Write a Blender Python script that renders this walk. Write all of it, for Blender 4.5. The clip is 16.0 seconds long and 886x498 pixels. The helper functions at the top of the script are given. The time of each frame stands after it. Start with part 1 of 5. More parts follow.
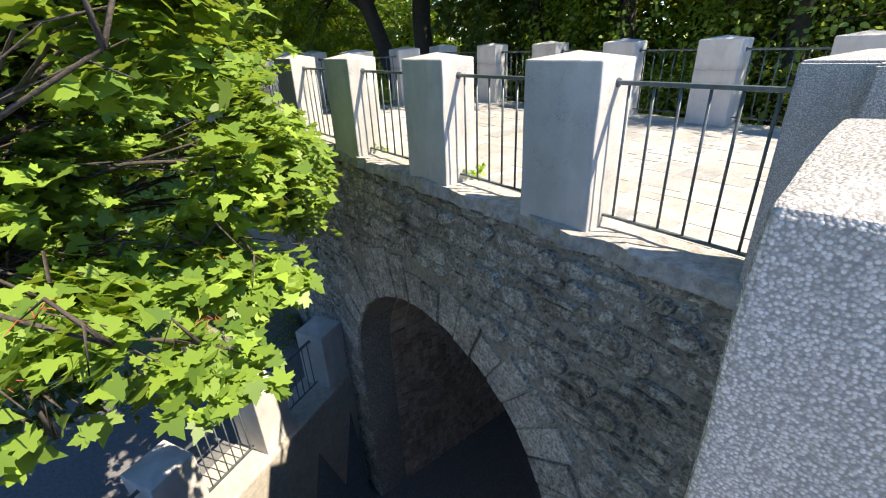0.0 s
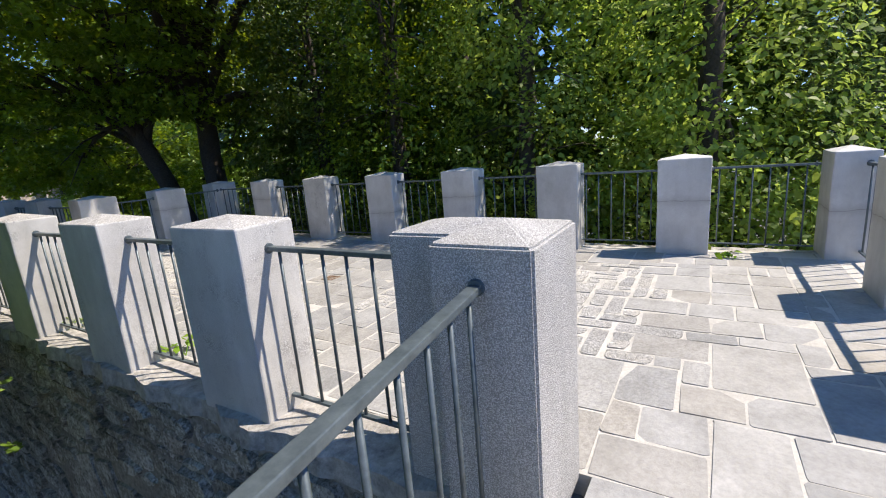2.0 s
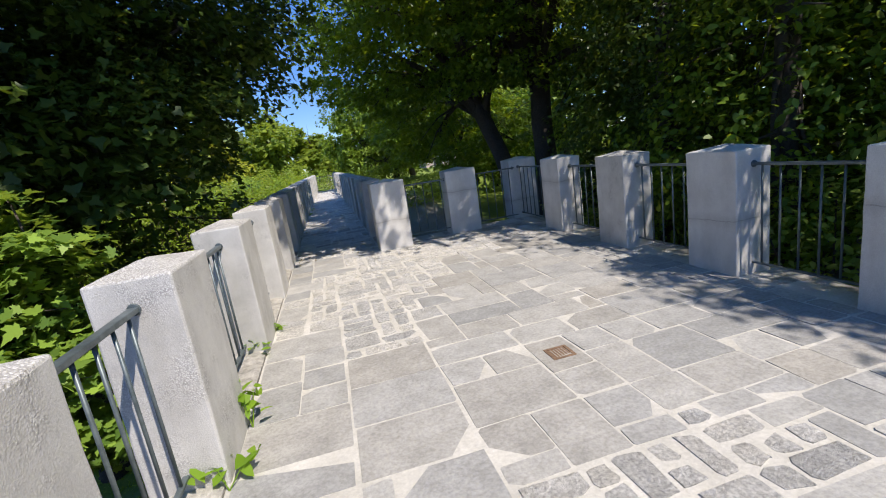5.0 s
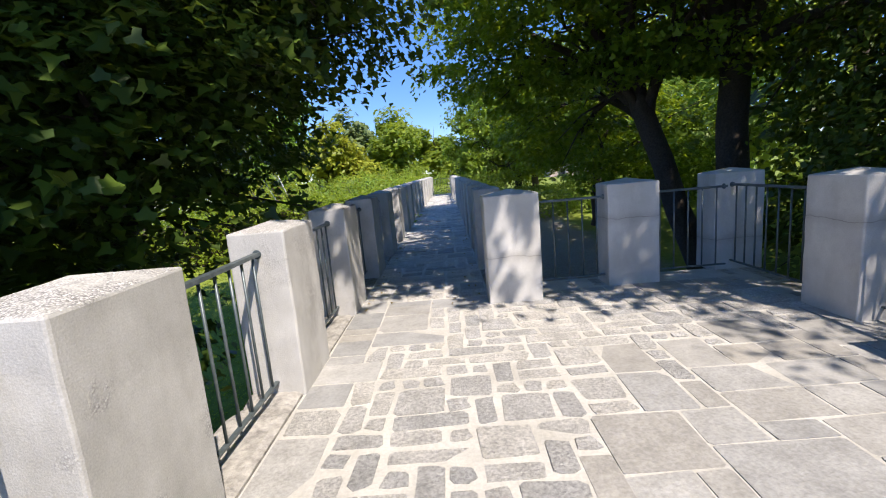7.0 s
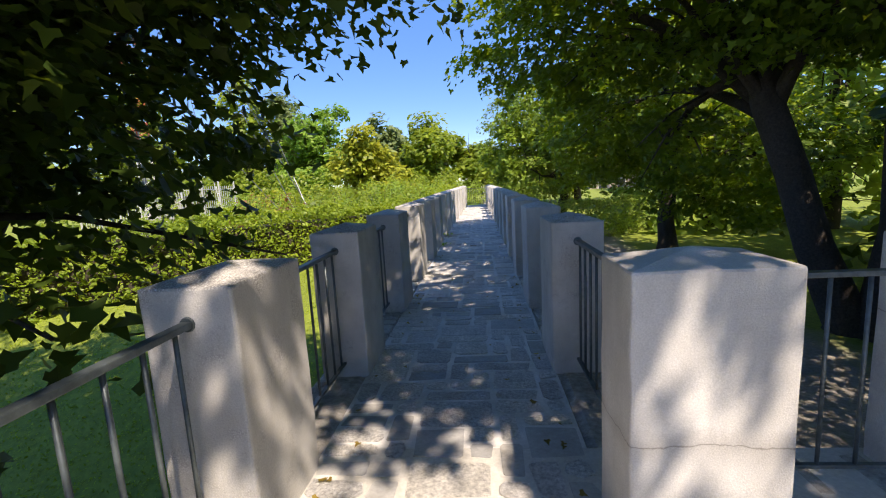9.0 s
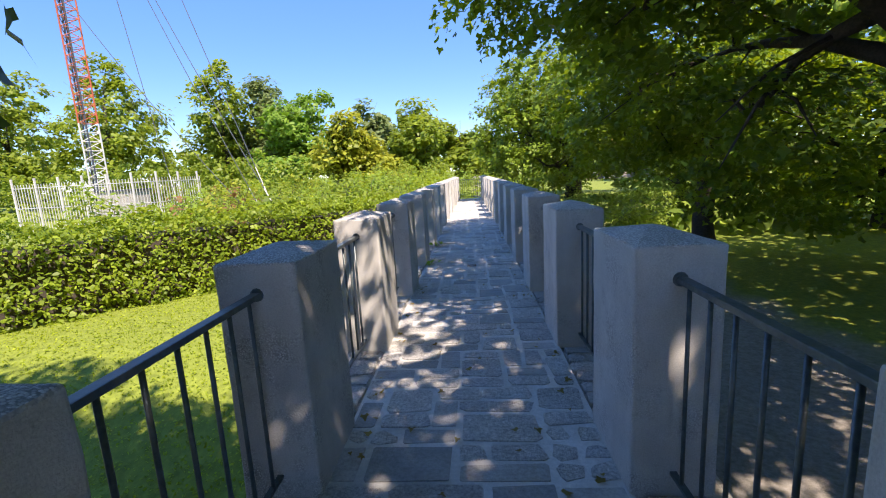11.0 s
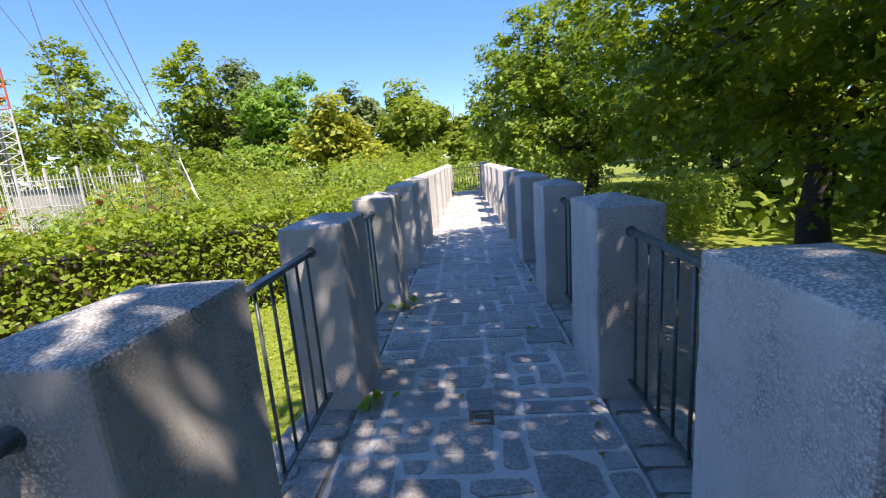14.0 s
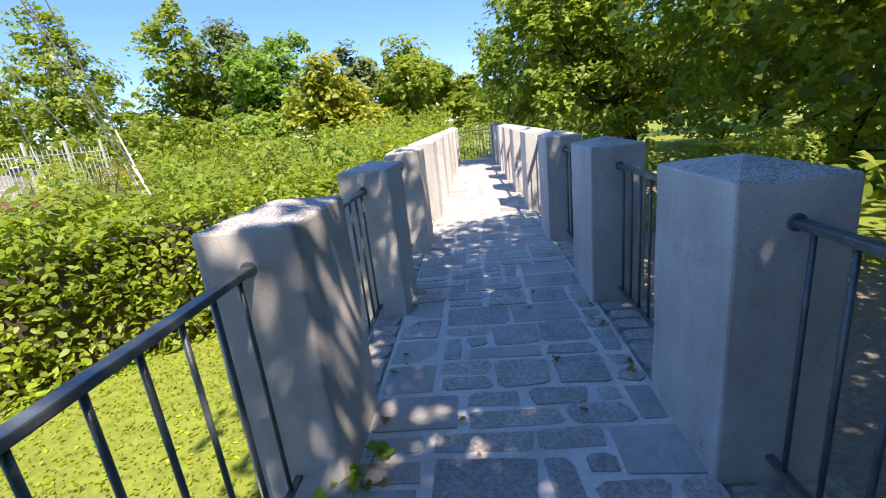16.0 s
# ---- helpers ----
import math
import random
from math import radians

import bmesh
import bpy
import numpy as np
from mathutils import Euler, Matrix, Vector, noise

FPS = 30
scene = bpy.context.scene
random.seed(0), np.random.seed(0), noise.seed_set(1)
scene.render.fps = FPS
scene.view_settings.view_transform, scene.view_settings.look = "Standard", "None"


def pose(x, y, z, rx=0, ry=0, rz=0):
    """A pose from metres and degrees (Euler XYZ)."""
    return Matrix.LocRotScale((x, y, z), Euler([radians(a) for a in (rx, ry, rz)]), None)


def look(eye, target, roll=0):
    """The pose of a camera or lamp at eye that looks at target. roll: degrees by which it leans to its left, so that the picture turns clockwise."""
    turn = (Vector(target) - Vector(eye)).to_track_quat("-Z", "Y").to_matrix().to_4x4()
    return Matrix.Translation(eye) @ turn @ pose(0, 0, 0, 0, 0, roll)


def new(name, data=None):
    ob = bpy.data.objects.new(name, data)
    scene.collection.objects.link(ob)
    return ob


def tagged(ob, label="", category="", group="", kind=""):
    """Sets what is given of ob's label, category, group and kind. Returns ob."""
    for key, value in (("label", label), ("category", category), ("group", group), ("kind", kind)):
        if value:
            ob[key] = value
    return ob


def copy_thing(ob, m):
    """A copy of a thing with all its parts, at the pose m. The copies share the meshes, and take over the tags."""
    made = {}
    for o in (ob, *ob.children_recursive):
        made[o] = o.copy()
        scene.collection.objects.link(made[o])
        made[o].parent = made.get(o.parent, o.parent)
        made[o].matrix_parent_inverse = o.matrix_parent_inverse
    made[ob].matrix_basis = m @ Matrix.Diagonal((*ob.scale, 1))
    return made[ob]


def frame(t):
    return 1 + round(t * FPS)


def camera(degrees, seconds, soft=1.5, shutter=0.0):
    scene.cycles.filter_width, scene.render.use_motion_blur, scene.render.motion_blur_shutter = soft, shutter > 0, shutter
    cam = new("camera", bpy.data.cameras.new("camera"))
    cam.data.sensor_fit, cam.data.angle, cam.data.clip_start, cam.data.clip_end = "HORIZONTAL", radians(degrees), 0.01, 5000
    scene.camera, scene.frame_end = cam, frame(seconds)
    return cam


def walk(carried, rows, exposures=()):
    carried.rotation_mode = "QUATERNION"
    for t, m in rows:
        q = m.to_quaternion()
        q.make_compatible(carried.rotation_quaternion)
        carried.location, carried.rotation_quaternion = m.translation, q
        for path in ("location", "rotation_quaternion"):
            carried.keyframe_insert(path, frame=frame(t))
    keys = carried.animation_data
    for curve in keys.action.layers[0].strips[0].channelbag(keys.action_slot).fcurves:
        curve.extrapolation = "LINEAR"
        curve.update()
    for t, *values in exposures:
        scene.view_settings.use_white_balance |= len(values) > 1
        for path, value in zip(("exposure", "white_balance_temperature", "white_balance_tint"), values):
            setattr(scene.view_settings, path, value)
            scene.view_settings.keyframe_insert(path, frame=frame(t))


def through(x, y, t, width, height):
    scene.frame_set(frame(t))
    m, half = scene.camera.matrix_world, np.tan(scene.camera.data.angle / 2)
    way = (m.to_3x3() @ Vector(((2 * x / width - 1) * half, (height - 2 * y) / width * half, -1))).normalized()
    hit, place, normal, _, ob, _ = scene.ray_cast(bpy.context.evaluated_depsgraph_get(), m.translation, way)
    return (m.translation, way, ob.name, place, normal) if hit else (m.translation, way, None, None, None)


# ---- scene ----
cam = camera(90.0, 16.0, 1.1)
PATH = [
    (0, (0.586, 1.266, 1.204), (1.687, 2.7, 0.349), -2.7),
    (0.5, (0.652, 1.28, 1.291), (1.864, 2.705, 0.585), -3.1),
    (1, (0.87, 1.179, 1.352), (2.292, 2.496, 0.857), -3.2),
    (1.5, (1.244, 0.93, 1.374), (2.788, 2.133, 0.963), -3.2),
    (2, (1.673, 0.868, 1.345), (3.34, 1.885, 0.915), -4.7),
    (2.5, (2.19, 0.865, 1.352), (3.931, 1.747, 0.917), -5.7),
    (3, (2.67, 0.922, 1.385), (4.391, 1.853, 0.97), -5.8),
    (3.5, (3.173, 1.105, 1.37), (4.758, 2.247, 0.942), -5.4),
    (4, (3.616, 1.337, 1.365), (4.816, 2.865, 0.891), -5.5),
    (4.5, (3.834, 1.702, 1.375), (4.57, 3.497, 0.887), -7.2),
    (5, (4.008, 2.167, 1.392), (4.455, 4.069, 0.965), -8.5),
    (7.5, (4.312, 5.551, 1.316), (4.212, 7.52, 0.976), -3.8),
    (8, (4.262, 6.255, 1.32), (4.116, 8.22, 0.976), -3.1),
    (8.5, (4.214, 6.953, 1.346), (4.053, 8.92, 1.024), -2.9),
    (9, (4.163, 7.633, 1.375), (3.987, 9.602, 1.075), -3.2),
    (11.5, (4.011, 11.259, 1.388), (3.905, 13.225, 1.036), -3.0),
    (12, (4.068, 11.945, 1.386), (3.998, 13.914, 1.038), -2.6),
    (12.5, (4.06, 12.639, 1.373), (3.992, 14.607, 1.02), -2.3),
    (13, (4.049, 13.365, 1.374), (3.967, 15.333, 1.026), -2.7),
    (13.5, (4.017, 14.087, 1.377), (3.903, 16.049, 1.003), -3.5),
    (14, (3.985, 14.768, 1.373), (3.857, 16.722, 0.969), -4.5),
    (14.5, (3.982, 15.437, 1.373), (3.838, 17.383, 0.936), -5.5),
    (15, (3.933, 16.083, 1.343), (3.788, 18.022, 0.873), -6.5),
    (15.5, (3.952, 16.742, 1.336), (3.813, 18.67, 0.823), -6.9),
    (16, (3.882, 17.325, 1.324), (3.709, 19.24, 0.772), -6.4),
]
EXPOSURE = [(0.0, 1.62, 7800, 12), (0.5, 1.48, 7600, 12), (1.0, 1.2, 7400, 13), (2.0, 0.91, 7000, 14), (5.0, 0.72, 6800, 14), (7.5, 1.0, 6900, 16), (8.5, 0.98, 7400, 17), (9.0, 1.14, 7700, 18), (11.5, 1.42, 7500, 20), (14.0, 1.36, 7350, 20), (16.0, 1.44, 7550, 20)]
walk(cam, [(t, look(eye, target, roll)) for t, eye, target, roll in PATH], EXPOSURE)

# ---- light ----
world = bpy.data.worlds.new("sky")
scene.world = world
world.use_nodes = True
SUN_FROM = Vector((0.36, -0.60, 1.06)).normalized()
wn = world.node_tree.nodes
sky = wn.new("ShaderNodeTexSky")
sky.sky_type = "NISHITA"
sky.sun_disc = False
sky.sun_elevation = math.asin(SUN_FROM.z)
sky.sun_rotation = math.atan2(SUN_FROM.x, SUN_FROM.y)
sky.air_density, sky.dust_density, sky.ozone_density = 0.9, 0.02, 3.0
sky.altitude = 1200
wn["Background"].inputs[1].default_value = 0.15
vivid = wn.new("ShaderNodeHueSaturation")
vivid.inputs["Saturation"].default_value, vivid.inputs["Value"].default_value = 1.25, 1.15
vivid.inputs["Hue"].default_value = 0.512
world.node_tree.links.new(sky.outputs[0], vivid.inputs["Color"])
clear_blue = wn.new("ShaderNodeMixRGB")
clear_blue.inputs[0].default_value, clear_blue.inputs[2].default_value = 0.6, (0.34, 1.08, 2.75, 1)
world.node_tree.links.new(vivid.outputs[0], clear_blue.inputs[1])
world.node_tree.links.new(clear_blue.outputs[0], wn["Background"].inputs[0])
sun = new("sun", bpy.data.lights.new("sun", "SUN"))
sun.data.energy, sun.data.angle, sun.data.color = 3.5, radians(0.55), (1.0, 0.95, 0.87)
sun.matrix_world = look((0, 0, 40), Vector((0, 0, 40)) - SUN_FROM)


# ---- materials ----
def material(name, rough=0.8):
    m = bpy.data.materials.new(name)
    m.use_nodes = True
    nt = m.node_tree
    bsdf = nt.nodes["Principled BSDF"]
    bsdf.inputs["Roughness"].default_value = rough
    return m, nt, bsdf


def node(nt, kind, **inputs):
    n = nt.nodes.new(kind)
    for key, value in inputs.items():
        if key in ("operation", "blend_type", "data_type", "feature", "distance"):
            setattr(n, key, value)
        else:
            n.inputs[key.replace("_", " ")].default_value = value
    return n


def ramp(nt, source, stops):
    r = nt.nodes.new("ShaderNodeValToRGB")
    while len(r.color_ramp.elements) < len(stops):
        r.color_ramp.elements.new(0.5)
    for e, (p, c) in zip(r.color_ramp.elements, stops):
        e.position, e.color = p, (*c, 1)
    nt.links.new(source, r.inputs[0])
    return r.outputs[0]


def mixed(nt, a, b, fac, blend="MIX"):
    m = nt.nodes.new("ShaderNodeMix")
    m.data_type, m.blend_type = "RGBA", blend
    for socket, value in ((m.inputs[0], fac), (m.inputs[6], a), (m.inputs[7], b)):
        if isinstance(value, bpy.types.NodeSocket):
            nt.links.new(value, socket)
        else:
            socket.default_value = value if not isinstance(value, tuple) else (*value, 1)
    return m.outputs[2]


def noise_of(nt, scale, detail=4.0, rough=0.6, coords=None):
    n = node(nt, "ShaderNodeTexNoise", Scale=scale, Detail=detail, Roughness=rough)
    if coords is None:
        coords = nt.nodes.new("ShaderNodeNewGeometry").outputs["Position"]
    nt.links.new(coords, n.inputs["Vector"])
    return n.outputs["Fac"]


def bump(nt, bsdf, height, strength, distance, before=None):
    b = nt.nodes.new("ShaderNodeBump")
    b.inputs["Strength"].default_value, b.inputs["Distance"].default_value = strength, distance
    nt.links.new(height, b.inputs["Height"])
    if before is not None:
        nt.links.new(before, b.inputs["Normal"])
    nt.links.new(b.outputs[0], bsdf.inputs["Normal"])
    return b.outputs[0]


def concrete(name, light, dark, pebbles, stones=((0.29, 0.285, 0.28), (0.54, 0.53, 0.51), (0.78, 0.77, 0.75)), gap=(0.23, 0.225, 0.215), crack=False, count=150.0):
    """Cement with pebbles showing where the skin has worn off."""
    m, nt, bsdf = material(name, 0.88)
    pos = nt.nodes.new("ShaderNodeNewGeometry").outputs["Position"]
    v = node(nt, "ShaderNodeTexVoronoi", Scale=count)
    v.inputs["Randomness"].default_value = 1.0
    nt.links.new(pos, v.inputs["Vector"])
    peb = ramp(nt, v.outputs["Color"], [(0.15, stones[0]), (0.5, stones[1]), (0.9, stones[2])])
    joint = ramp(nt, v.outputs["Distance"], [(0.40, (0, 0, 0)), (0.72, (1, 1, 1))])
    peb = mixed(nt, peb, gap, joint)
    blot = ramp(nt, noise_of(nt, 3.2, 6, 0.65), [(0.3, dark), (0.68, light)])
    streak = nt.nodes.new("ShaderNodeMapping")
    streak.inputs["Scale"].default_value = (4, 4, 0.9)
    nt.links.new(pos, streak.inputs[0])
    stain = ramp(nt, noise_of(nt, 1.0, 5, 0.6, streak.outputs[0]), [(0.38, (0.66, 0.65, 0.62)), (0.6, (1, 1, 1))])
    grain = noise_of(nt, 160, 2, 0.6)
    base = mixed(nt, blot, stain, 0.4, "MULTIPLY")
    base = mixed(nt, base, ramp(nt, grain, [(0.3, (0.72, 0.72, 0.72)), (0.7, (1, 1, 1))]), 0.7, "MULTIPLY")
    if crack:
        height = nt.nodes.new("ShaderNodeSeparateXYZ")
        nt.links.new(pos, height.inputs[0])
        where = node(nt, "ShaderNodeMath", operation="MULTIPLY_ADD")
        nt.links.new(nt.nodes.new("ShaderNodeObjectInfo").outputs["Random"], where.inputs[0])
        where.inputs[1].default_value, where.inputs[2].default_value = 0.55, 0.25
        wander = node(nt, "ShaderNodeMath", operation="MULTIPLY_ADD")
        nt.links.new(noise_of(nt, 3.5, 5, 0.65), wander.inputs[0])
        wander.inputs[1].default_value = 0.09
        nt.links.new(where.outputs[0], wander.inputs[2])
        away = node(nt, "ShaderNodeMath", operation="SUBTRACT")
        nt.links.new(height.outputs[2], away.inputs[0])
        nt.links.new(wander.outputs[0], away.inputs[1])
        size = node(nt, "ShaderNodeMath", operation="ABSOLUTE")
        nt.links.new(away.outputs[0], size.inputs[0])
        base = mixed(nt, base, ramp(nt, size.outputs[0], [(0.0, (0.35, 0.34, 0.32)), (0.004, (1, 1, 1))]), 0.7, "MULTIPLY")
        base = mixed(nt, base, ramp(nt, size.outputs[0], [(0.0, (0.72, 0.70, 0.68)), (0.07, (1, 1, 1))]), 0.6, "MULTIPLY")
    facing = nt.nodes.new("ShaderNodeSeparateXYZ")
    nt.links.new(nt.nodes.new("ShaderNodeNewGeometry").outputs["Normal"], facing.inputs[0])
    rain = node(nt, "ShaderNodeMath", operation="MULTIPLY_ADD")
    nt.links.new(facing.outputs[2], rain.inputs[0])
    rain.inputs[1].default_value = 0.2
    nt.links.new(noise_of(nt, 3.0, 6, 0.75), rain.inputs[2])
    worn = ramp(nt, rain.outputs[0], [(0.62 - pebbles * 0.45, (0, 0, 0)), (0.78 - pebbles * 0.45, (1, 1, 1))])
    nt.links.new(mixed(nt, base, mixed(nt, peb, stain, 0.4, "MULTIPLY"), worn), bsdf.inputs["Base Color"])
    b1 = bump(nt, bsdf, grain, 0.35, 0.004)
    hp = nt.nodes.new("ShaderNodeMath")
    hp.operation = "MULTIPLY"
    inv = nt.nodes.new("ShaderNodeMath")
    inv.operation = "SUBTRACT"
    inv.inputs[0].default_value = 1.0
    nt.links.new(v.outputs["Distance"], inv.inputs[1])
    nt.links.new(inv.outputs[0], hp.inputs[0])
    nt.links.new(worn, hp.inputs[1])
    bump(nt, bsdf, hp.outputs[0], 0.45, 0.005, b1)
    return m


CONCRETE = concrete("pillar cement", (0.68, 0.67, 0.64), (0.50, 0.49, 0.46), 0.16)
PEBBLED = concrete("exposed aggregate", (0.66, 0.65, 0.63), (0.53, 0.52, 0.50), 0.34, ((0.36, 0.355, 0.345), (0.58, 0.57, 0.55), (0.78, 0.77, 0.75)), (0.30, 0.295, 0.28), count=140.0)
BRIDGE = concrete("pale pebble cement", (0.62, 0.61, 0.58), (0.50, 0.49, 0.47), 1.2, ((0.36, 0.355, 0.345), (0.56, 0.55, 0.53), (0.74, 0.73, 0.71)), (0.30, 0.295, 0.28), count=220.0)
SMOOTH = concrete("smooth cement", (0.74, 0.73, 0.70), (0.58, 0.57, 0.55), -0.6, crack=True)
FINE = concrete("fine pebble cement", (0.68, 0.67, 0.64), (0.54, 0.53, 0.51), 0.3, ((0.36, 0.35, 0.34), (0.58, 0.57, 0.55), (0.76, 0.75, 0.73)), (0.36, 0.35, 0.33))


def rock(name, stops, rough, scale, depth, speckle=0.35, island=False, lichen=0.0):
    """Stone whose tone differs from piece to piece, with grain and pits."""
    m, nt, bsdf = material(name, rough)
    if island:
        rnd = nt.nodes.new("ShaderNodeNewGeometry").outputs["Random Per Island"]
    else:
        rnd = nt.nodes.new("ShaderNodeObjectInfo").outputs["Random"]
    tone = ramp(nt, rnd, stops)
    big = ramp(nt, noise_of(nt, scale * 0.12, 5, 0.65), [(0.3, (0.66, 0.65, 0.62)), (0.7, (1.08, 1.07, 1.05))])
    fine = noise_of(nt, scale, 5, 0.7)
    col = mixed(nt, tone, big, 0.8, "MULTIPLY")
    col = mixed(nt, col, ramp(nt, fine, [(0.32, (0.45, 0.45, 0.45)), (0.62, (1.1, 1.1, 1.1))]), speckle, "MULTIPLY")
    if lichen:
        crust = ramp(nt, noise_of(nt, 11.0, 9, 0.82), [(0.50, (0, 0, 0)), (0.56, (lichen, lichen, lichen))])
        col = mixed(nt, col, (0.76, 0.75, 0.71), crust)
        pits = ramp(nt, noise_of(nt, 34, 7, 0.75), [(0.40, (0.22, 0.21, 0.20)), (0.52, (1, 1, 1))])
        col = mixed(nt, col, pits, 0.8, "MULTIPLY")
        soot = ramp(nt, noise_of(nt, 1.3, 6, 0.7), [(0.38, (0.45, 0.43, 0.40)), (0.54, (1.1, 1.1, 1.08))])
        col = mixed(nt, col, soot, 0.7, "MULTIPLY")
    nt.links.new(col, bsdf.inputs["Base Color"])
    b1 = bump(nt, bsdf, fine, 0.7, depth)
    bump(nt, bsdf, noise_of(nt, scale * 4, 3, 0.6), 0.4, depth * 0.3, b1)
    return m


GREYS = [(0.0, (0.34, 0.345, 0.345)), (0.3, (0.42, 0.42, 0.415)), (0.6, (0.48, 0.475, 0.46)), (0.85, (0.40, 0.39, 0.37)), (1.0, (0.45, 0.43, 0.395))]
SLAB = rock("flagstone", GREYS, 0.74, 46, 0.006, 0.5)
SETT = rock("granite sett", [(0.0, (0.58, 0.58, 0.575)), (0.5, (0.72, 0.71, 0.695)), (1.0, (0.80, 0.775, 0.73))], 0.8, 52, 0.030, 0.85)
SETT_FAR = rock("granite sett far", [(0.0, (0.58, 0.58, 0.575)), (0.5, (0.72, 0.71, 0.695)), (1.0, (0.80, 0.775, 0.73))], 0.8, 52, 0.028, 0.85, True)
SLAB_FAR = rock("flagstone far", GREYS, 0.72, 38, 0.004, 0.3, True)
RUBBLE = rock("limestone rubble", [(0.0, (0.33, 0.31, 0.275)), (0.4, (0.47, 0.45, 0.41)), (0.75, (0.60, 0.58, 0.535)), (1.0, (0.47, 0.40, 0.325))], 0.9, 24, 0.03, 0.9, lichen=0.75)
RUBBLE_ALL = rock("limestone rubble lower", [(0.0, (0.33, 0.31, 0.275)), (0.5, (0.48, 0.46, 0.42)), (1.0, (0.46, 0.39, 0.32))], 0.9, 24, 0.03, 0.9, True, 0.75)
VOUSSOIR = rock("dressed limestone", [(0.0, (0.34, 0.33, 0.30)), (0.6, (0.45, 0.44, 0.41)), (1.0, (0.56, 0.55, 0.51))], 0.88, 20, 0.014, 0.6, lichen=0.55)
VAULT = rock("vault stone", [(0.0, (0.40, 0.30, 0.23)), (0.5, (0.56, 0.43, 0.33)), (1.0, (0.62, 0.54, 0.46))], 0.92, 18, 0.03, 0.8, True)


def plain_rough(name, a, b, scale, rough, depth):
    m, nt, bsdf = material(name, rough)
    f = noise_of(nt, scale, 6, 0.7)
    col = ramp(nt, f, [(0.3, a), (0.7, b)])
    col = mixed(nt, col, ramp(nt, noise_of(nt, scale * 0.07, 4, 0.6), [(0.3, (0.7, 0.7, 0.68)), (0.7, (1.05, 1.05, 1.05))]), 0.8, "MULTIPLY")
    nt.links.new(col, bsdf.inputs["Base Color"])
    bump(nt, bsdf, f, 0.6, depth)
    return m


MORTAR = plain_rough("sandy joint mortar", (0.50, 0.48, 0.44), (0.66, 0.635, 0.585), 45, 0.95, 0.006)
WALK_MORTAR = plain_rough("grey joint mortar", (0.54, 0.53, 0.51), (0.72, 0.705, 0.675), 40, 0.95, 0.006)
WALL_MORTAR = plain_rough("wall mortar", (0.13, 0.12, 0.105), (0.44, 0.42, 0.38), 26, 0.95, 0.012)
COPING = plain_rough("weathered coping", (0.22, 0.21, 0.195), (0.60, 0.57, 0.52), 16, 0.92, 0.03)
PLASTER = plain_rough("lower wall render", (0.38, 0.35, 0.30), (0.60, 0.56, 0.49), 14, 0.92, 0.012)
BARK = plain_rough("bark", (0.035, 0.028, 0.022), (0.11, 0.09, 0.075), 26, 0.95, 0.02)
TWIG = plain_rough("red leaf stalk", (0.30, 0.06, 0.03), (0.42, 0.12, 0.05), 60, 0.7, 0.001)

m, nt, bsdf = material("painted steel", 0.42)
STEEL = m
nt.links.new(ramp(nt, noise_of(nt, 18, 5, 0.7), [(0.35, (0.085, 0.108, 0.115)), (0.7, (0.16, 0.195, 0.205))]), bsdf.inputs["Base Color"])
bsdf.inputs["Metallic"].default_value = 0.35
bump(nt, bsdf, noise_of(nt, 220, 2), 0.15, 0.001)


def leaf_material(name, dark, light, through, share=0.42, gloss=0.32):
    """Leaf blades that let the sun shine through, with each blade a little different."""
    m, nt, bsdf = material(name, 0.45)
    rnd = nt.nodes.new("ShaderNodeNewGeometry").outputs["Random Per Island"]
    big = noise_of(nt, 0.9, 3, 0.6)
    col = mixed(nt, ramp(nt, rnd, [(0.0, dark), (0.85, light), (1.0, tuple(min(1, c * 1.35) for c in light))]), ramp(nt, big, [(0.3, (0.72, 0.78, 0.75)), (0.7, (1.15, 1.1, 1.0))]), 0.8, "MULTIPLY")
    nt.links.new(col, bsdf.inputs["Base Color"])
    bsdf.inputs["Specular IOR Level"].default_value = gloss
    tr = nt.nodes.new("ShaderNodeBsdfTranslucent")
    nt.links.new(mixed(nt, col, through, 0.7), tr.inputs[0])
    mx = nt.nodes.new("ShaderNodeMixShader")
    mx.inputs[0].default_value = share
    nt.links.new(bsdf.outputs[0], mx.inputs[1])
    nt.links.new(tr.outputs[0], mx.inputs[2])
    nt.links.new(mx.outputs[0], nt.nodes["Material Output"].inputs[0])
    return m


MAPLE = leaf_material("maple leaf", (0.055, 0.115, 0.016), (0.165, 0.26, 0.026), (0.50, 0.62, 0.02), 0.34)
# Maple leaf colour lightened, so sunlight is part of the paint.
SUNLIT_MAPLE = leaf_material("sunlit maple leaf", (0.09, 0.17, 0.036), (0.235, 0.36, 0.06), (0.48, 0.62, 0.06), 0.32)
HORNBEAM = leaf_material("hornbeam leaf", (0.11, 0.19, 0.045), (0.35, 0.46, 0.10), (0.58, 0.72, 0.12), 0.54)
# Shade put into the colour: a darkened, less translucent copy of the leaves.
SHADED_LEAF = leaf_material("shaded leaf", (0.035, 0.07, 0.014), (0.09, 0.145, 0.022), (0.26, 0.34, 0.015), 0.22)
WILLOW = leaf_material("grey willow leaf", (0.13, 0.19, 0.075), (0.25, 0.31, 0.13), (0.24, 0.32, 0.07))
HEDGE_LEAF = leaf_material("hedge leaf", (0.13, 0.21, 0.025), (0.27, 0.36, 0.04), (0.54, 0.64, 0.03))
SHRUB_LEAF = leaf_material("shrub leaf", (0.14, 0.24, 0.035), (0.27, 0.39, 0.055), (0.46, 0.55, 0.06))
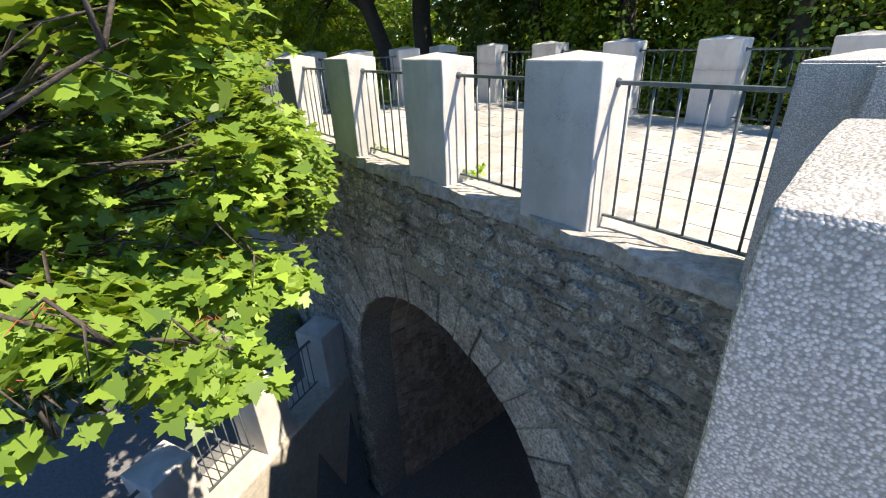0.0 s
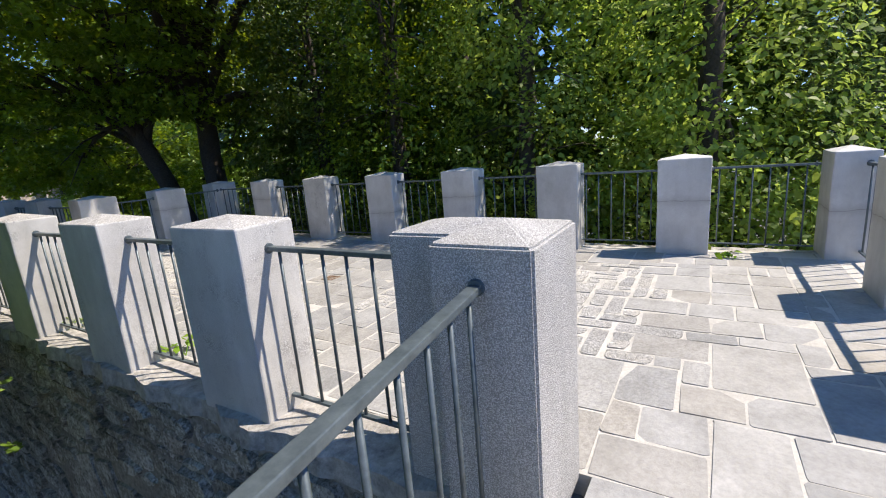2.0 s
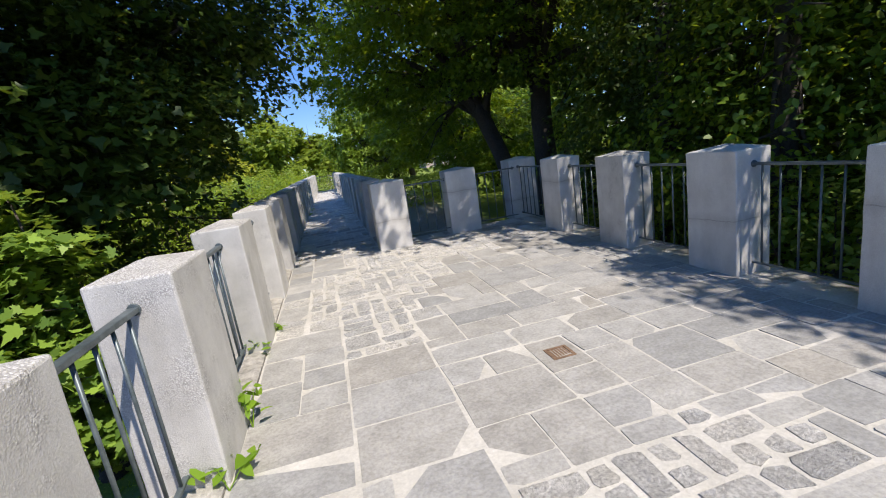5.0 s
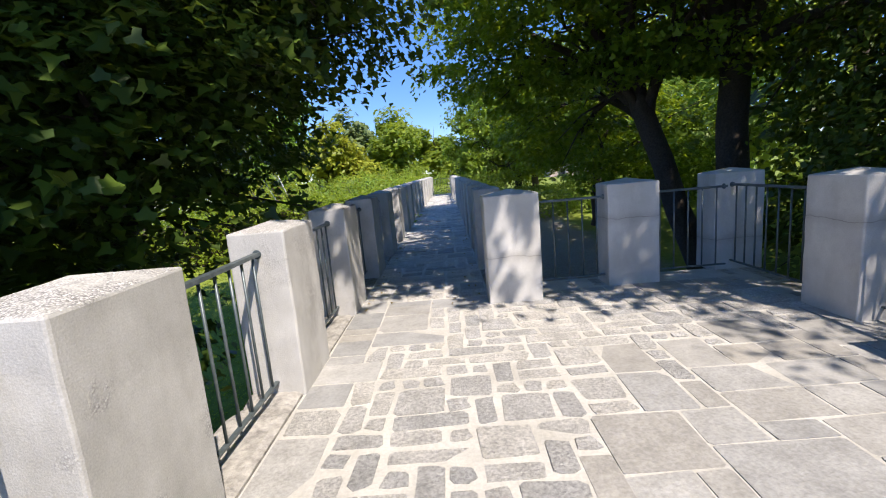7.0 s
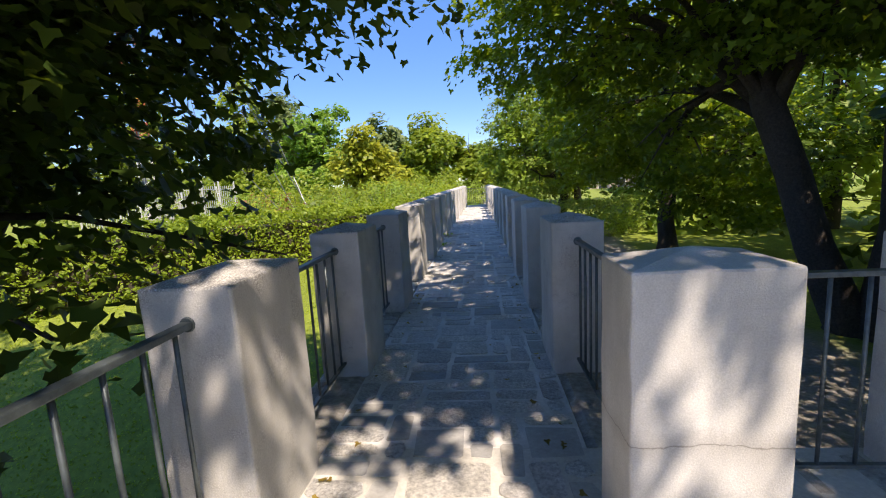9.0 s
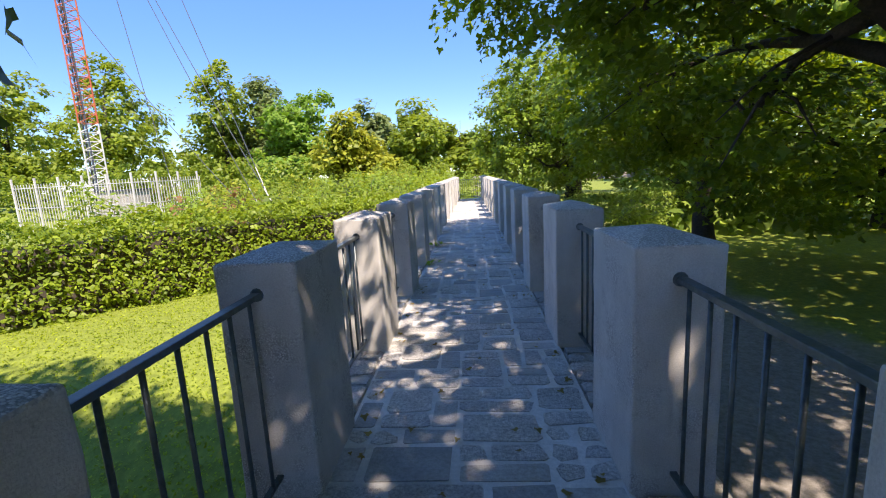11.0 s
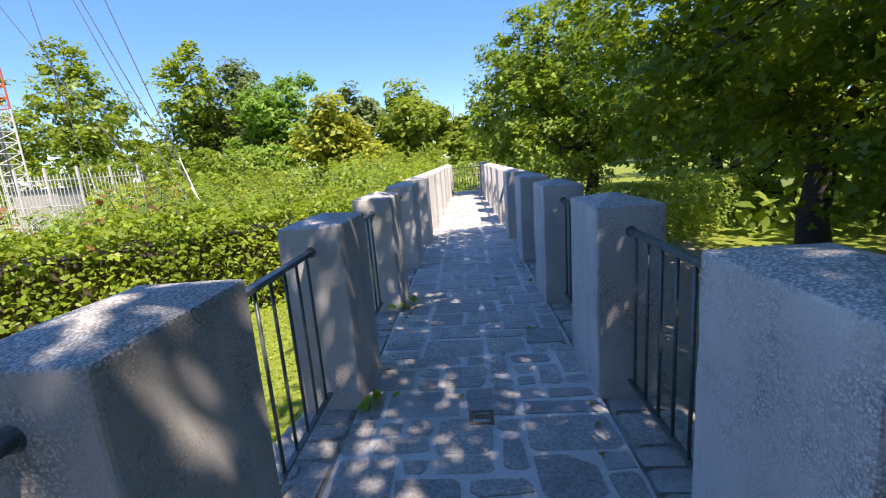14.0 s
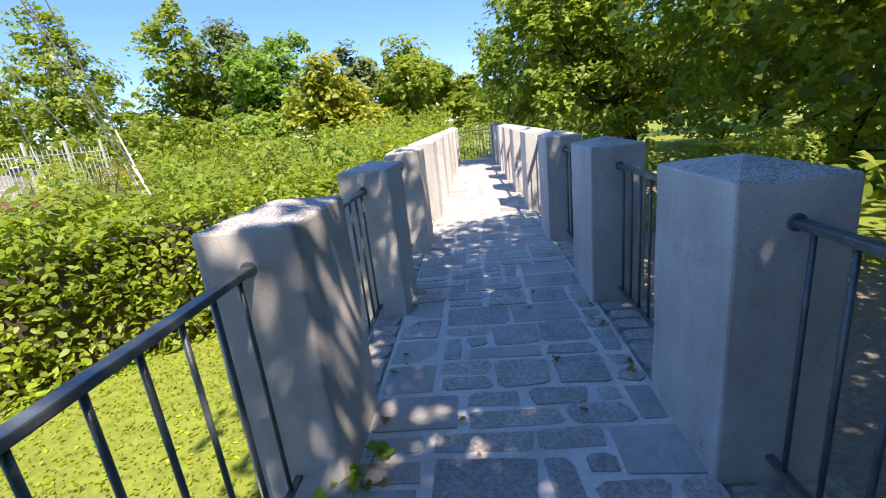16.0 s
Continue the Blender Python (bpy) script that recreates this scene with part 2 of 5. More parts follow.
PARK_LEAF = leaf_material("park maple leaf", (0.085, 0.16, 0.022), (0.23, 0.33, 0.04), (0.44, 0.56, 0.03), 0.38)
YELLOW_LEAF = leaf_material("turning leaf", (0.25, 0.31, 0.035), (0.40, 0.42, 0.055), (0.5, 0.48, 0.05))
RUST_LEAF = leaf_material("rusty leaf", (0.22, 0.12, 0.06), (0.34, 0.19, 0.09), (0.45, 0.24, 0.08))
FAR_LEAF = leaf_material("far leaf", (0.12, 0.19, 0.03), (0.27, 0.34, 0.05), (0.46, 0.56, 0.04), 0.46)
FRESH_LEAF = leaf_material("fresh leaf", (0.15, 0.26, 0.04), (0.24, 0.37, 0.06), (0.30, 0.55, 0.05))
GRASS = leaf_material("lawn blade", (0.18, 0.25, 0.02), (0.34, 0.42, 0.04), (0.6, 0.68, 0.03), 0.4, 0.2)
WEED = leaf_material("weed leaf", (0.16, 0.30, 0.03), (0.24, 0.40, 0.04), (0.4, 0.6, 0.04))

m, nt, bsdf = material("ground", 0.95)
GROUND = m
pos = nt.nodes.new("ShaderNodeNewGeometry").outputs["Position"]
xyz = nt.nodes.new("ShaderNodeSeparateXYZ")
nt.links.new(pos, xyz.inputs[0])
lawn = ramp(nt, noise_of(nt, 9, 6, 0.7), [(0.3, (0.12, 0.16, 0.02)), (0.7, (0.26, 0.32, 0.04))])
earth = ramp(nt, noise_of(nt, 16, 6, 0.7), [(0.3, (0.20, 0.18, 0.15)), (0.7, (0.40, 0.37, 0.33))])
edge = node(nt, "ShaderNodeMath", operation="MULTIPLY_ADD")
nt.links.new(noise_of(nt, 0.8, 3), edge.inputs[0])
edge.inputs[1].default_value = 1.6
nt.links.new(xyz.outputs[0], edge.inputs[2])
path_in = node(nt, "ShaderNodeMapRange", From_Min=4.9, From_Max=5.5)
nt.links.new(edge.outputs[0], path_in.inputs[0])
path_out = node(nt, "ShaderNodeMapRange", From_Min=10.8, From_Max=10.0)
nt.links.new(edge.outputs[0], path_out.inputs[0])
band = node(nt, "ShaderNodeMath", operation="MULTIPLY")
nt.links.new(path_in.outputs[0], band.inputs[0])
nt.links.new(path_out.outputs[0], band.inputs[1])
south = node(nt, "ShaderNodeMapRange", From_Min=10.5, From_Max=9.0)
nt.links.new(xyz.outputs[1], south.inputs[0])
either = node(nt, "ShaderNodeMath", operation="MAXIMUM")
nt.links.new(band.outputs[0], either.inputs[0])
nt.links.new(south.outputs[0], either.inputs[1])
yard = ramp(nt, noise_of(nt, 22, 6, 0.7), [(0.3, (0.11, 0.112, 0.115)), (0.7, (0.21, 0.21, 0.21))])
floor_mix = mixed(nt, mixed(nt, lawn, earth, either.outputs[0]), yard, south.outputs[0])
nt.links.new(floor_mix, bsdf.inputs["Base Color"])
bump(nt, bsdf, noise_of(nt, 40, 5, 0.7), 0.6, 0.02)


# ---- mesh helpers ----
def part(name, bm, mat, parent=None, label="", smooth=False):
    """Links a bmesh as one mesh object, under a thing or on its own."""
    me = bpy.data.meshes.new(name)
    bm.to_mesh(me)
    bm.free()
    me.materials.append(mat)
    if smooth:
        me.polygons.foreach_set("use_smooth", [True] * len(me.polygons))
    ob = new(name, me)
    if parent is not None:
        ob.parent = parent
    if label:
        ob["label"] = label
    return ob


def add_box(bm, x0, x1, y0, y1, z0, z1, bevel=0.0):
    made = bmesh.ops.create_cube(bm, size=1.0, matrix=Matrix.Translation(((x0 + x1) / 2, (y0 + y1) / 2, (z0 + z1) / 2)) @ Matrix.Diagonal((x1 - x0, y1 - y0, z1 - z0, 1)))
    if bevel:
        edges = list({e for v in made["verts"] for e in v.link_edges})
        bmesh.ops.bevel(bm, geom=edges, offset=bevel, segments=2, affect="EDGES", profile=0.6)


def add_tube(bm, points, radii, segs=8):
    """A round tapered tube through points, closed at both ends."""
    rings = []
    points = [Vector(p) for p in points]
    for i, (p, r) in enumerate(zip(points, radii)):
        d = (points[min(i + 1, len(points) - 1)] - points[max(i - 1, 0)]).normalized()
        side = d.cross(Vector((0, 0, 1)) if abs(d.z) < 0.9 else Vector((1, 0, 0))).normalized()
        up = side.cross(d)
        rings.append([bm.verts.new(p + r * (math.cos(a) * side + math.sin(a) * up)) for a in (2 * math.pi * k / segs for k in range(segs))])
    for a, b in zip(rings, rings[1:]):
        for k in range(segs):
            bm.faces.new((a[k], a[(k + 1) % segs], b[(k + 1) % segs], b[k]))
    bm.faces.new(rings[0][::-1])
    bm.faces.new(rings[-1])


def solid(name, dims, mat, bevel=0.0, **tags):
    bm = bmesh.new()
    add_box(bm, *dims, bevel)
    return tagged(part(name, bm, mat), kind="structure", **tags)


# ---- the masonry body ----
L_IN, L_OUT, R_IN, R_OUT = 3.30, 2.95, 4.63, 4.98
C_IN, C_OUT = 7.18, 7.54
PITCH, FIRST = 1.6, 9.05
ARCH_Y, ARCH_Z, ARCH_R = 4.80, -3.47, 1.90
END_Y = 31.85
WALL_X = 2.99

bm = bmesh.new()
add_box(bm, L_IN - 0.02, C_OUT - 0.1, -0.6, 9.75, -0.35, -0.001)
add_box(bm, -6.0, L_IN - 0.02, -0.6, 1.12, -0.35, -0.001)
tagged(part("floor_terrace", bm, MORTAR), "sandy mortar bed of the stone-paved terrace", "floor", kind="structure")
FLOOR_T = bpy.data.objects["floor_terrace"]
FLOOR_W = solid("floor_walkway", (L_IN - 0.02, R_IN + 0.02, 9.752, END_Y + 0.6, -0.35, -0.001), WALK_MORTAR, label="sandy mortar bed of the narrow paved walkway", category="floor")


def coping(name, x0, x1, y0, y1, rim, lift=0.0):
    """A rough ledge between and under the pillars; rim is the side that is worn."""
    bm = bmesh.new()
    long_y = (y1 - y0) > (x1 - x0)
    n = max(2, int(max(y1 - y0, x1 - x0) / 0.07))
    rows = []
    for i in range(n + 1):
        f = i / n
        w = 0.06 * (noise.noise(Vector((f * n * 0.22, x0, y0))) + 0.7 * noise.noise(Vector((f * n * 0.6, y0, 3))))
        h = lift + 0.014 * noise.noise(Vector((f * n * 0.5, x1, 7)))
        a, b = (x0, x1) if long_y else (y0, y1)
        a, b = (a + w, b) if rim < 0 else (a, b + w)
        prof = ((a, -0.10), (a + 0.012, -0.035 + 1.6 * h), (a + 0.06, -0.006 + h), (b - 0.05, -0.006 + h), (b - 0.008, -0.022 + h), (b, -0.10))
        rows.append([bm.verts.new((u, y0 + f * (y1 - y0), z) if long_y else (x0 + f * (x1 - x0), u, z)) for u, z in prof])
    for p, q in zip(rows, rows[1:]):
        for k in range(5):
            bm.faces.new((p[k], p[k + 1], q[k + 1], q[k]) if not long_y else (p[k + 1], p[k], q[k], q[k + 1]))
    bm.faces.new(rows[0]), bm.faces.new(rows[-1][::-1])
    bmesh.ops.recalc_face_normals(bm, faces=bm.faces)
    return tagged(part(name, bm, COPING), "weathered stone ledge carrying the parapet pillars", "ledge", kind="structure")


coping("trim_west", 2.915, L_IN - 0.02, 1.46, 9.0, -1, 0.03)
coping("trim_walk_west", 2.90, L_IN - 0.02, 9.002, END_Y + 0.6, -1)
coping("trim_walk_east", R_IN + 0.02, R_OUT + 0.08, 9.75, END_Y + 0.6, 1)
coping("trim_north", R_IN + 0.02, C_OUT + 0.05, 9.37, 9.75, 1)
coping("trim_east", C_IN + 0.03, C_OUT + 0.12, -0.6, 9.37, 1)
coping("trim_south", -6.0, C_IN + 0.03, -0.66, -0.26, -1)
coping("trim_bridge", -6.0, 2.79, 1.12, 1.45, 1)


def arch_profile(r, y=ARCH_Y, z=ARCH_Z, n=20):
    return [(y + r * math.cos(a), z + r * math.sin(a)) for a in (math.pi * k / n for k in range(n + 1))]


def wall_with_arch():
    """The west face of the terrace, cut by the arch."""
    bm = bmesh.new()
    bottom, top, y0, y1 = -7.2, -0.105, 1.44, 9.9
    prof = arch_profile(ARCH_R)
    for x, flip in ((WALL_X, False), (3.55, True)):
        ring = [bm.verts.new((x, y, z)) for y, z in prof]
        lo_r, lo_l = bm.verts.new((x, ARCH_Y + ARCH_R, bottom)), bm.verts.new((x, ARCH_Y - ARCH_R, bottom))
        c = [bm.verts.new((x, y1, bottom)), bm.verts.new((x, y1, top)), bm.verts.new((x, y0, top)), bm.verts.new((x, y0, bottom))]
        tops = [bm.verts.new((x, y, top)) for y, z in prof]
        faces = [(c[0], c[1], tops[0], ring[0], lo_r), (lo_l, ring[-1], tops[-1], c[2], c[3])]
        faces += [(ring[i], tops[i], tops[i + 1], ring[i + 1]) for i in range(len(prof) - 1)]
        for f in faces:
            bm.faces.new(f[::-1] if flip else f)
        if flip:
            back = [lo_r, *ring, lo_l]
        else:
            front = [lo_r, *ring, lo_l]
    for i in range(len(front) - 1):
        bm.faces.new((front[i], front[i + 1], back[i + 1], back[i]))
    bmesh.ops.recalc_face_normals(bm, faces=bm.faces)
    return tagged(part("wall_arch", bm, WALL_MORTAR), "old grey rubble stone wall with a round arch", "wall", kind="structure")


WALL_ARCH = wall_with_arch()
solid("wall_bridge", (-6.0, 3.55, 1.02, 1.44, -7.2, -0.105), WALL_MORTAR, label="rubble wall under the approach parapet", category="wall")
solid("wall_south", (-6.0, 7.5, -0.6, -0.3, -7.2, -0.36), WALL_MORTAR, label="rubble wall under the southern parapet", category="wall")
solid("wall_east", (7.2, 7.55, -0.3, 9.75, -7.2, -0.105), WALL_MORTAR, label="rubble wall under the eastern parapet", category="wall")
solid("wall_north", (4.98, 7.2, 9.42, 9.72, -7.2, -0.36), WALL_MORTAR, label="rubble wall under the northern parapet", category="wall")
solid("wall_walk_west", (2.98, 3.28, 9.9, END_Y + 0.6, -5.0, -0.105), WALL_MORTAR, label="rubble wall under the walkway", category="wall")
solid("wall_walk_east", (4.66, 4.96, 9.76, END_Y + 0.6, -5.0, -0.105), WALL_MORTAR, label="rubble wall under the walkway", category="wall")
solid("wall_walk_end", (3.28, 4.66, END_Y + 0.3, END_Y + 0.6, -5.0, -0.36), WALL_MORTAR, label="rubble wall closing the walkway", category="wall")

# the barrel vault behind the arch
bm = bmesh.new()
for i in range(34):
    x0 = 3.56 + i * 0.105
    for side in (-1, 1):
        z = -7.0
        while z < ARCH_Z - 0.02:
            h = random.uniform(0.14, 0.22)
            t = random.uniform(0.0, 0.035)
            ya, yb = (ARCH_Y + side * (ARCH_R + 0.14), ARCH_Y + side * (ARCH_R - t))
            add_box(bm, x0, x0 + 0.1, min(ya, yb), max(ya, yb), z, min(z + h - 0.02, ARCH_Z))
            z += h
for i in range(12):
    x0 = 3.56 + i * 0.3
    for k in range(22):
        a0, a1 = math.pi * k / 22 + 0.004, math.pi * (k + 1) / 22 - 0.004
        t = random.uniform(0, 0.03)
        vs = [bm.verts.new((x, ARCH_Y + r * math.cos(a), ARCH_Z + r * math.sin(a))) for x in (x0, x0 + 0.285) for r in (ARCH_R - t, ARCH_R + 0.14) for a in (a0, a1)]
        for q in ((0, 1, 3, 2), (4, 6, 7, 5), (0, 4, 5, 1), (2, 3, 7, 6), (0, 2, 6, 4), (1, 5, 7, 3)):
            bm.faces.new([vs[j] for j in q])
bmesh.ops.recalc_face_normals(bm, faces=bm.faces)
tagged(part("ceiling_vault", bm, VAULT), "brownish rubble barrel vault under the terrace", "vault", kind="structure")
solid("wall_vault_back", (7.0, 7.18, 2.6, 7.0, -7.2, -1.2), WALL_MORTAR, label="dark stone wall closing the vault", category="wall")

# ---- ground ----
ROW_DIR = Vector((0.891, 0.454, 0)).normalized()
ROW_SIDE = Vector((ROW_DIR.y, -ROW_DIR.x, 0))
ROW_AT = Vector((1.365, 6.77, -4.05))


def smooth(a, b, v):
    t = min(1, max(0, (v - a) / (b - a)))
    return t * t * (3 - 2 * t)


def ground_z(x, y):
    """Height of the ground: a sunken yard by the arch, lawn rising beyond it."""
    left = -4.05 + smooth(8.5, 17.5, y) * 2.95 + smooth(17, 45, y) * 0.35
    right = -1.55 + smooth(14, 40, y) * 0.5
    z = left + (right - left) * smooth(3.2, 4.8, x)
    off = (Vector((x, y, 0)) - Vector((ROW_AT.x, ROW_AT.y, 0))).dot(ROW_SIDE)
    if x < 7.2 and off > 0.3 and y > -0.4 and y < 9.5:
        z = -6.8
    elif x < 7.2 and y < 9.5 and x > 2.95:
        z = -6.8
    z += 0.05 * noise.noise(Vector((x * 0.35, y * 0.35, 0)))
    return z


bm = bmesh.new()
xs = sorted({round(v, 3) for v in (*np.arange(-14, 22.01, 0.4), *np.linspace(-2500, -14, 22) * 1.0, *np.linspace(22, 2500, 22), -60, -35, -22, 40, 60, 110, 2.96, 3.1, 7.19, 7.21)})
ys = sorted({round(v, 3) for v in (*np.arange(-8, 46.01, 0.4), *np.linspace(-2500, -8, 20), *np.linspace(46, 2500, 20), -60, -30, 60, 80, 110, 9.49, 9.51)})
grid = [[bm.verts.new((x, y, ground_z(x, y))) for x in xs] for y in ys]
for a, b in zip(grid, grid[1:]):
    for i in range(len(xs) - 1):
        bm.faces.new((a[i], a[i + 1], b[i + 1], b[i]))
GROUND_OB = tagged(part("ground", bm, GROUND, smooth=True), "lawn and trodden gravel round the old walls", "ground", kind="structure")


# ---- pillars and railings ----
def pillar(name, w, d, h, mat, below=0.02, cap=0.045, seed=0):
    """A pillar with its base's middle at the origin, rounded arrises and a low hipped top."""
    bm = bmesh.new()
    rnd = random.Random(seed)
    add_box(bm, -w / 2, w / 2, -d / 2, d / 2, -below, h)
    bmesh.ops.bevel(bm, geom=[e for e in bm.edges], offset=0.012, segments=2, affect="EDGES", profile=0.5)
    top = max(bm.faces, key=lambda f: f.calc_center_median().z)
    ins = bmesh.ops.poke(bm, faces=[top])
    for v in ins["verts"]:
        v.co.z += cap
    long_edges = [e for e in bm.edges if e.calc_length() > 0.2]
    bmesh.ops.subdivide_edges(bm, edges=long_edges, cuts=7, use_grid_fill=True)
    for v in bm.verts:
        n = noise.noise_vector(Vector(v.co) * 6 + Vector((seed * 3.1, 0, 0)))
        v.co += Vector((n.x, n.y, n.z * 0.6)) * 0.005
    bmesh.ops.triangulate(bm, faces=[f for f in bm.faces if len(f.verts) > 4])
    ob = part(name, bm, mat, smooth=False)
    return ob


PILLAR_TAGS = ("pale weathered cement parapet pillar with a hipped top", "pillar", "parapet pillars")


def stand(proto_list, x, y, z=0.0, turn=0.0, k=0):
    ob = copy_thing(proto_list[k % len(proto_list)], pose(x, y, z, 0, 0, turn))
    return ob


def protos(w, d, h, mats, label=PILLAR_TAGS[0], below=0.02, cap=0.045):
    made = []
    for i, mat in enumerate(mats):
        ob = pillar("parapet_pillar", w, d, h, mat, below, cap, seed=i + int(w * 100))
        tagged(ob, label, PILLAR_TAGS[1], PILLAR_TAGS[2])
        made.append(ob)
    return made


def place_rows(kinds, spots):
    """The first spots take the originals, later ones copies."""
    for i, (x, y) in enumerate(spots):
        k = i % len(kinds)
        if i < len(kinds):
            kinds[k].matrix_basis = pose(x, y, 0)
        else:
            copy_thing(kinds[k], pose(x, y, 0))


def railing(length, bars, top=0.93, low=0.10, thick=0.021):
    """A steel infill along x from the origin: top bar, bottom bar, uprights and four sockets."""
    rail = new("railing")
    bm = bmesh.new()
    add_box(bm, -0.03, length + 0.03, -thick, thick, top - 0.012, top + 0.012, 0.005)
    part("top_rail", bm, STEEL, rail)
    bm = bmesh.new()
    add_box(bm, -0.03, length + 0.03, -0.014, 0.014, low - 0.008, low + 0.008, 0.003)
    part("bottom_rail", bm, STEEL, rail)
    bm = bmesh.new()
    add_tube(bm, [(0, 0, low), (0, 0, top - 0.01)], [0.0085, 0.0085], 8)
    first = part("bar", bm, STEEL, rail, smooth=True)
    first.location.x = length * 0.5 / bars
    for i in range(1, bars):
        b = first.copy()
        scene.collection.objects.link(b)
        b.location.x = length * (i + 0.5) / bars
    bm = bmesh.new()
    add_tube(bm, [(0, 0, 0), (0.012, 0, 0)], [0.03, 0.026], 12)
    sock = part("socket", bm, STEEL, rail, "dark steel wall socket")
    sock.location = (-0.002, 0, top)
    other = sock.copy()
    scene.collection.objects.link(other)
    other.location, other.rotation_euler = (length + 0.002, 0, top), (0, 0, math.pi)
    return tagged(rail, "dark grey painted steel railing between two pillars", "railing", "parapet railings")


def railings(spans, bars=7):
    """Spans of (x, y, turn, length), the first built and the rest copied where the length is alike."""
    store = {}
    for x, y, turn, length in spans:
        key = round(length, 2)
        if key in store:
            copy_thing(store[key], pose(x, y, 0, 0, 0, turn))
        else:
            store[key] = railing(length, max(3, round(length * bars / 1.02)))
            store[key].matrix_basis = pose(x, y, 0, 0, 0, turn)


LAST = 14


def inward(y):
    """How far each row of the walkway has drawn in, towards its narrow far end."""
    return max(0.0, 0.0127 * (y - 19.5))


W_LONG = 0.58
lx, rx = (L_IN + L_OUT) / 2, (R_IN + R_OUT) / 2
west = protos(0.35, W_LONG, 1.063, [FINE, CONCRETE, FINE, FINE, CONCRETE, PEBBLED, CONCRETE, PEBBLED, FINE, CONCRETE])
place_rows(west, [(lx + inward(FIRST + PITCH * k), FIRST + PITCH * k + W_LONG / 2) for k in range(-3, LAST + 1)])
east = protos(0.35, W_LONG, 1.063, [CONCRETE, FINE, PEBBLED, PEBBLED, PEBBLED, CONCRETE])
place_rows(east, [(rx - inward(FIRST + PITCH * k), FIRST + PITCH * k + W_LONG / 2) for k in range(1, LAST + 1)])
side = protos(0.36, 0.52, 1.058, [SMOOTH, CONCRETE, SMOOTH])
place_rows(side, [(C_IN + 0.18, y + 0.26) for y in (0.84, 2.24, 3.65, 5.06, 6.48, 7.92)])
north = protos(0.53, 0.36, 1.06, [SMOOTH, SMOOTH])
place_rows(north, [(R_IN + 0.265, FIRST + 0.18), (6.175, 9.35 + 0.18), (C_IN + 0.265, 9.84)])
south = protos(0.53, 0.34, 1.045, [SMOOTH])
place_rows(south, [(6.015 - 1.43 * k, -0.40) for k in range(0, 8)] + [(C_IN + 0.265, -0.31)])
bridge = protos(0.58, 0.34, 1.045, [BRIDGE], "exposed pebble cement parapet pillar with a hipped top")
SKEW = 7.0
bridge[0].matrix_basis = pose(1.40, 1.262, 0, 0, 0, SKEW)
for k in (1, 2, 3):
    copy_thing(bridge[0], pose(1.36 - 1.44 * k, 1.29, 0))
# the corner pillar, stepped in plan
bm = bmesh.new()
prof = [(2.83, 1.28), (3.30, 1.28), (3.30, 1.90), (2.97, 1.90), (2.97, 1.635), (2.83, 1.635)]
lo = [bm.verts.new((x, y, -0.02)) for x, y in prof]
hi = [bm.verts.new((x, y, 1.06)) for x, y in prof]
for i in range(6):
    bm.faces.new((lo[i], lo[(i + 1) % 6], hi[(i + 1) % 6], hi[i]))
peak = [bm.verts.new((3.08, 1.47, 1.105)), bm.verts.new((3.12, 1.70, 1.10))]
for f in ((hi[0], hi[1], peak[0]), (hi[1], hi[2], peak[1], peak[0]), (hi[2], hi[3], peak[1]), (hi[3], hi[4], peak[0], peak[1]), (hi[4], hi[5], peak[0]), (hi[5], hi[0], peak[0])):
    bm.faces.new(f)
bm.faces.new(lo[::-1])
bmesh.ops.bevel(bm, geom=[e for e in bm.edges if min(v.co.z for v in e.verts) > 1.05 or abs(e.verts[0].co.z - e.verts[1].co.z) > 0.9], offset=0.009, segments=2, affect="EDGES")
bmesh.ops.recalc_face_normals(bm, faces=bm.faces)
tagged(part("corner_pillar", bm, BRIDGE), "stepped corner pillar of exposed pebble cement", "pillar", "parapet pillars")
# the second pillar of the west row stands a little off the beat
first_west = copy_thing(west[0], pose(lx, 2.82 + 0.27, 0))

gap = PITCH - W_LONG
spans = [(lx + inward(FIRST + PITCH * k), FIRST + PITCH * k + W_LONG, 90 if k < 7 else 89.3, gap) for k in range(-3, LAST)]
spans += [(rx - inward(FIRST + PITCH * k), FIRST + PITCH * k + W_LONG, 90 if k < 7 else 90.7, gap) for k in range(1, LAST)]
spans += [(rx, FIRST + 0.36, 90, PITCH - 0.36), (lx, 1.90, 90, 0.90), (lx, 3.38, 90, 0.87)]
spans += [(C_IN + 0.18, y, 90, 0.89) for y in (1.36, 2.76, 4.17, 5.58, 7.00)] + [(C_IN + 0.18, 8.44, 90, 1.22), (C_IN + 0.18, -0.05, 90, 0.89)]
spans += [(5.16, FIRST + 0.42, 0, 0.75), (6.44, FIRST + 0.46, 0, 0.74)]
spans += [(6.28 - 1.43 * k, -0.40, 0, 0.90) for k in range(0, 8)]
spans += [(1.685, 1.325, 7.0, 1.15)]
railings(spans)
drawn = inward(END_Y)
gate = railing(R_IN - L_IN - 2 * drawn + 0.02, 10)
gate.matrix_basis = pose(L_IN + drawn - 0.01, END_Y, 0)
tagged(gate, "dark steel railing closing the far end of the walkway", "railing")

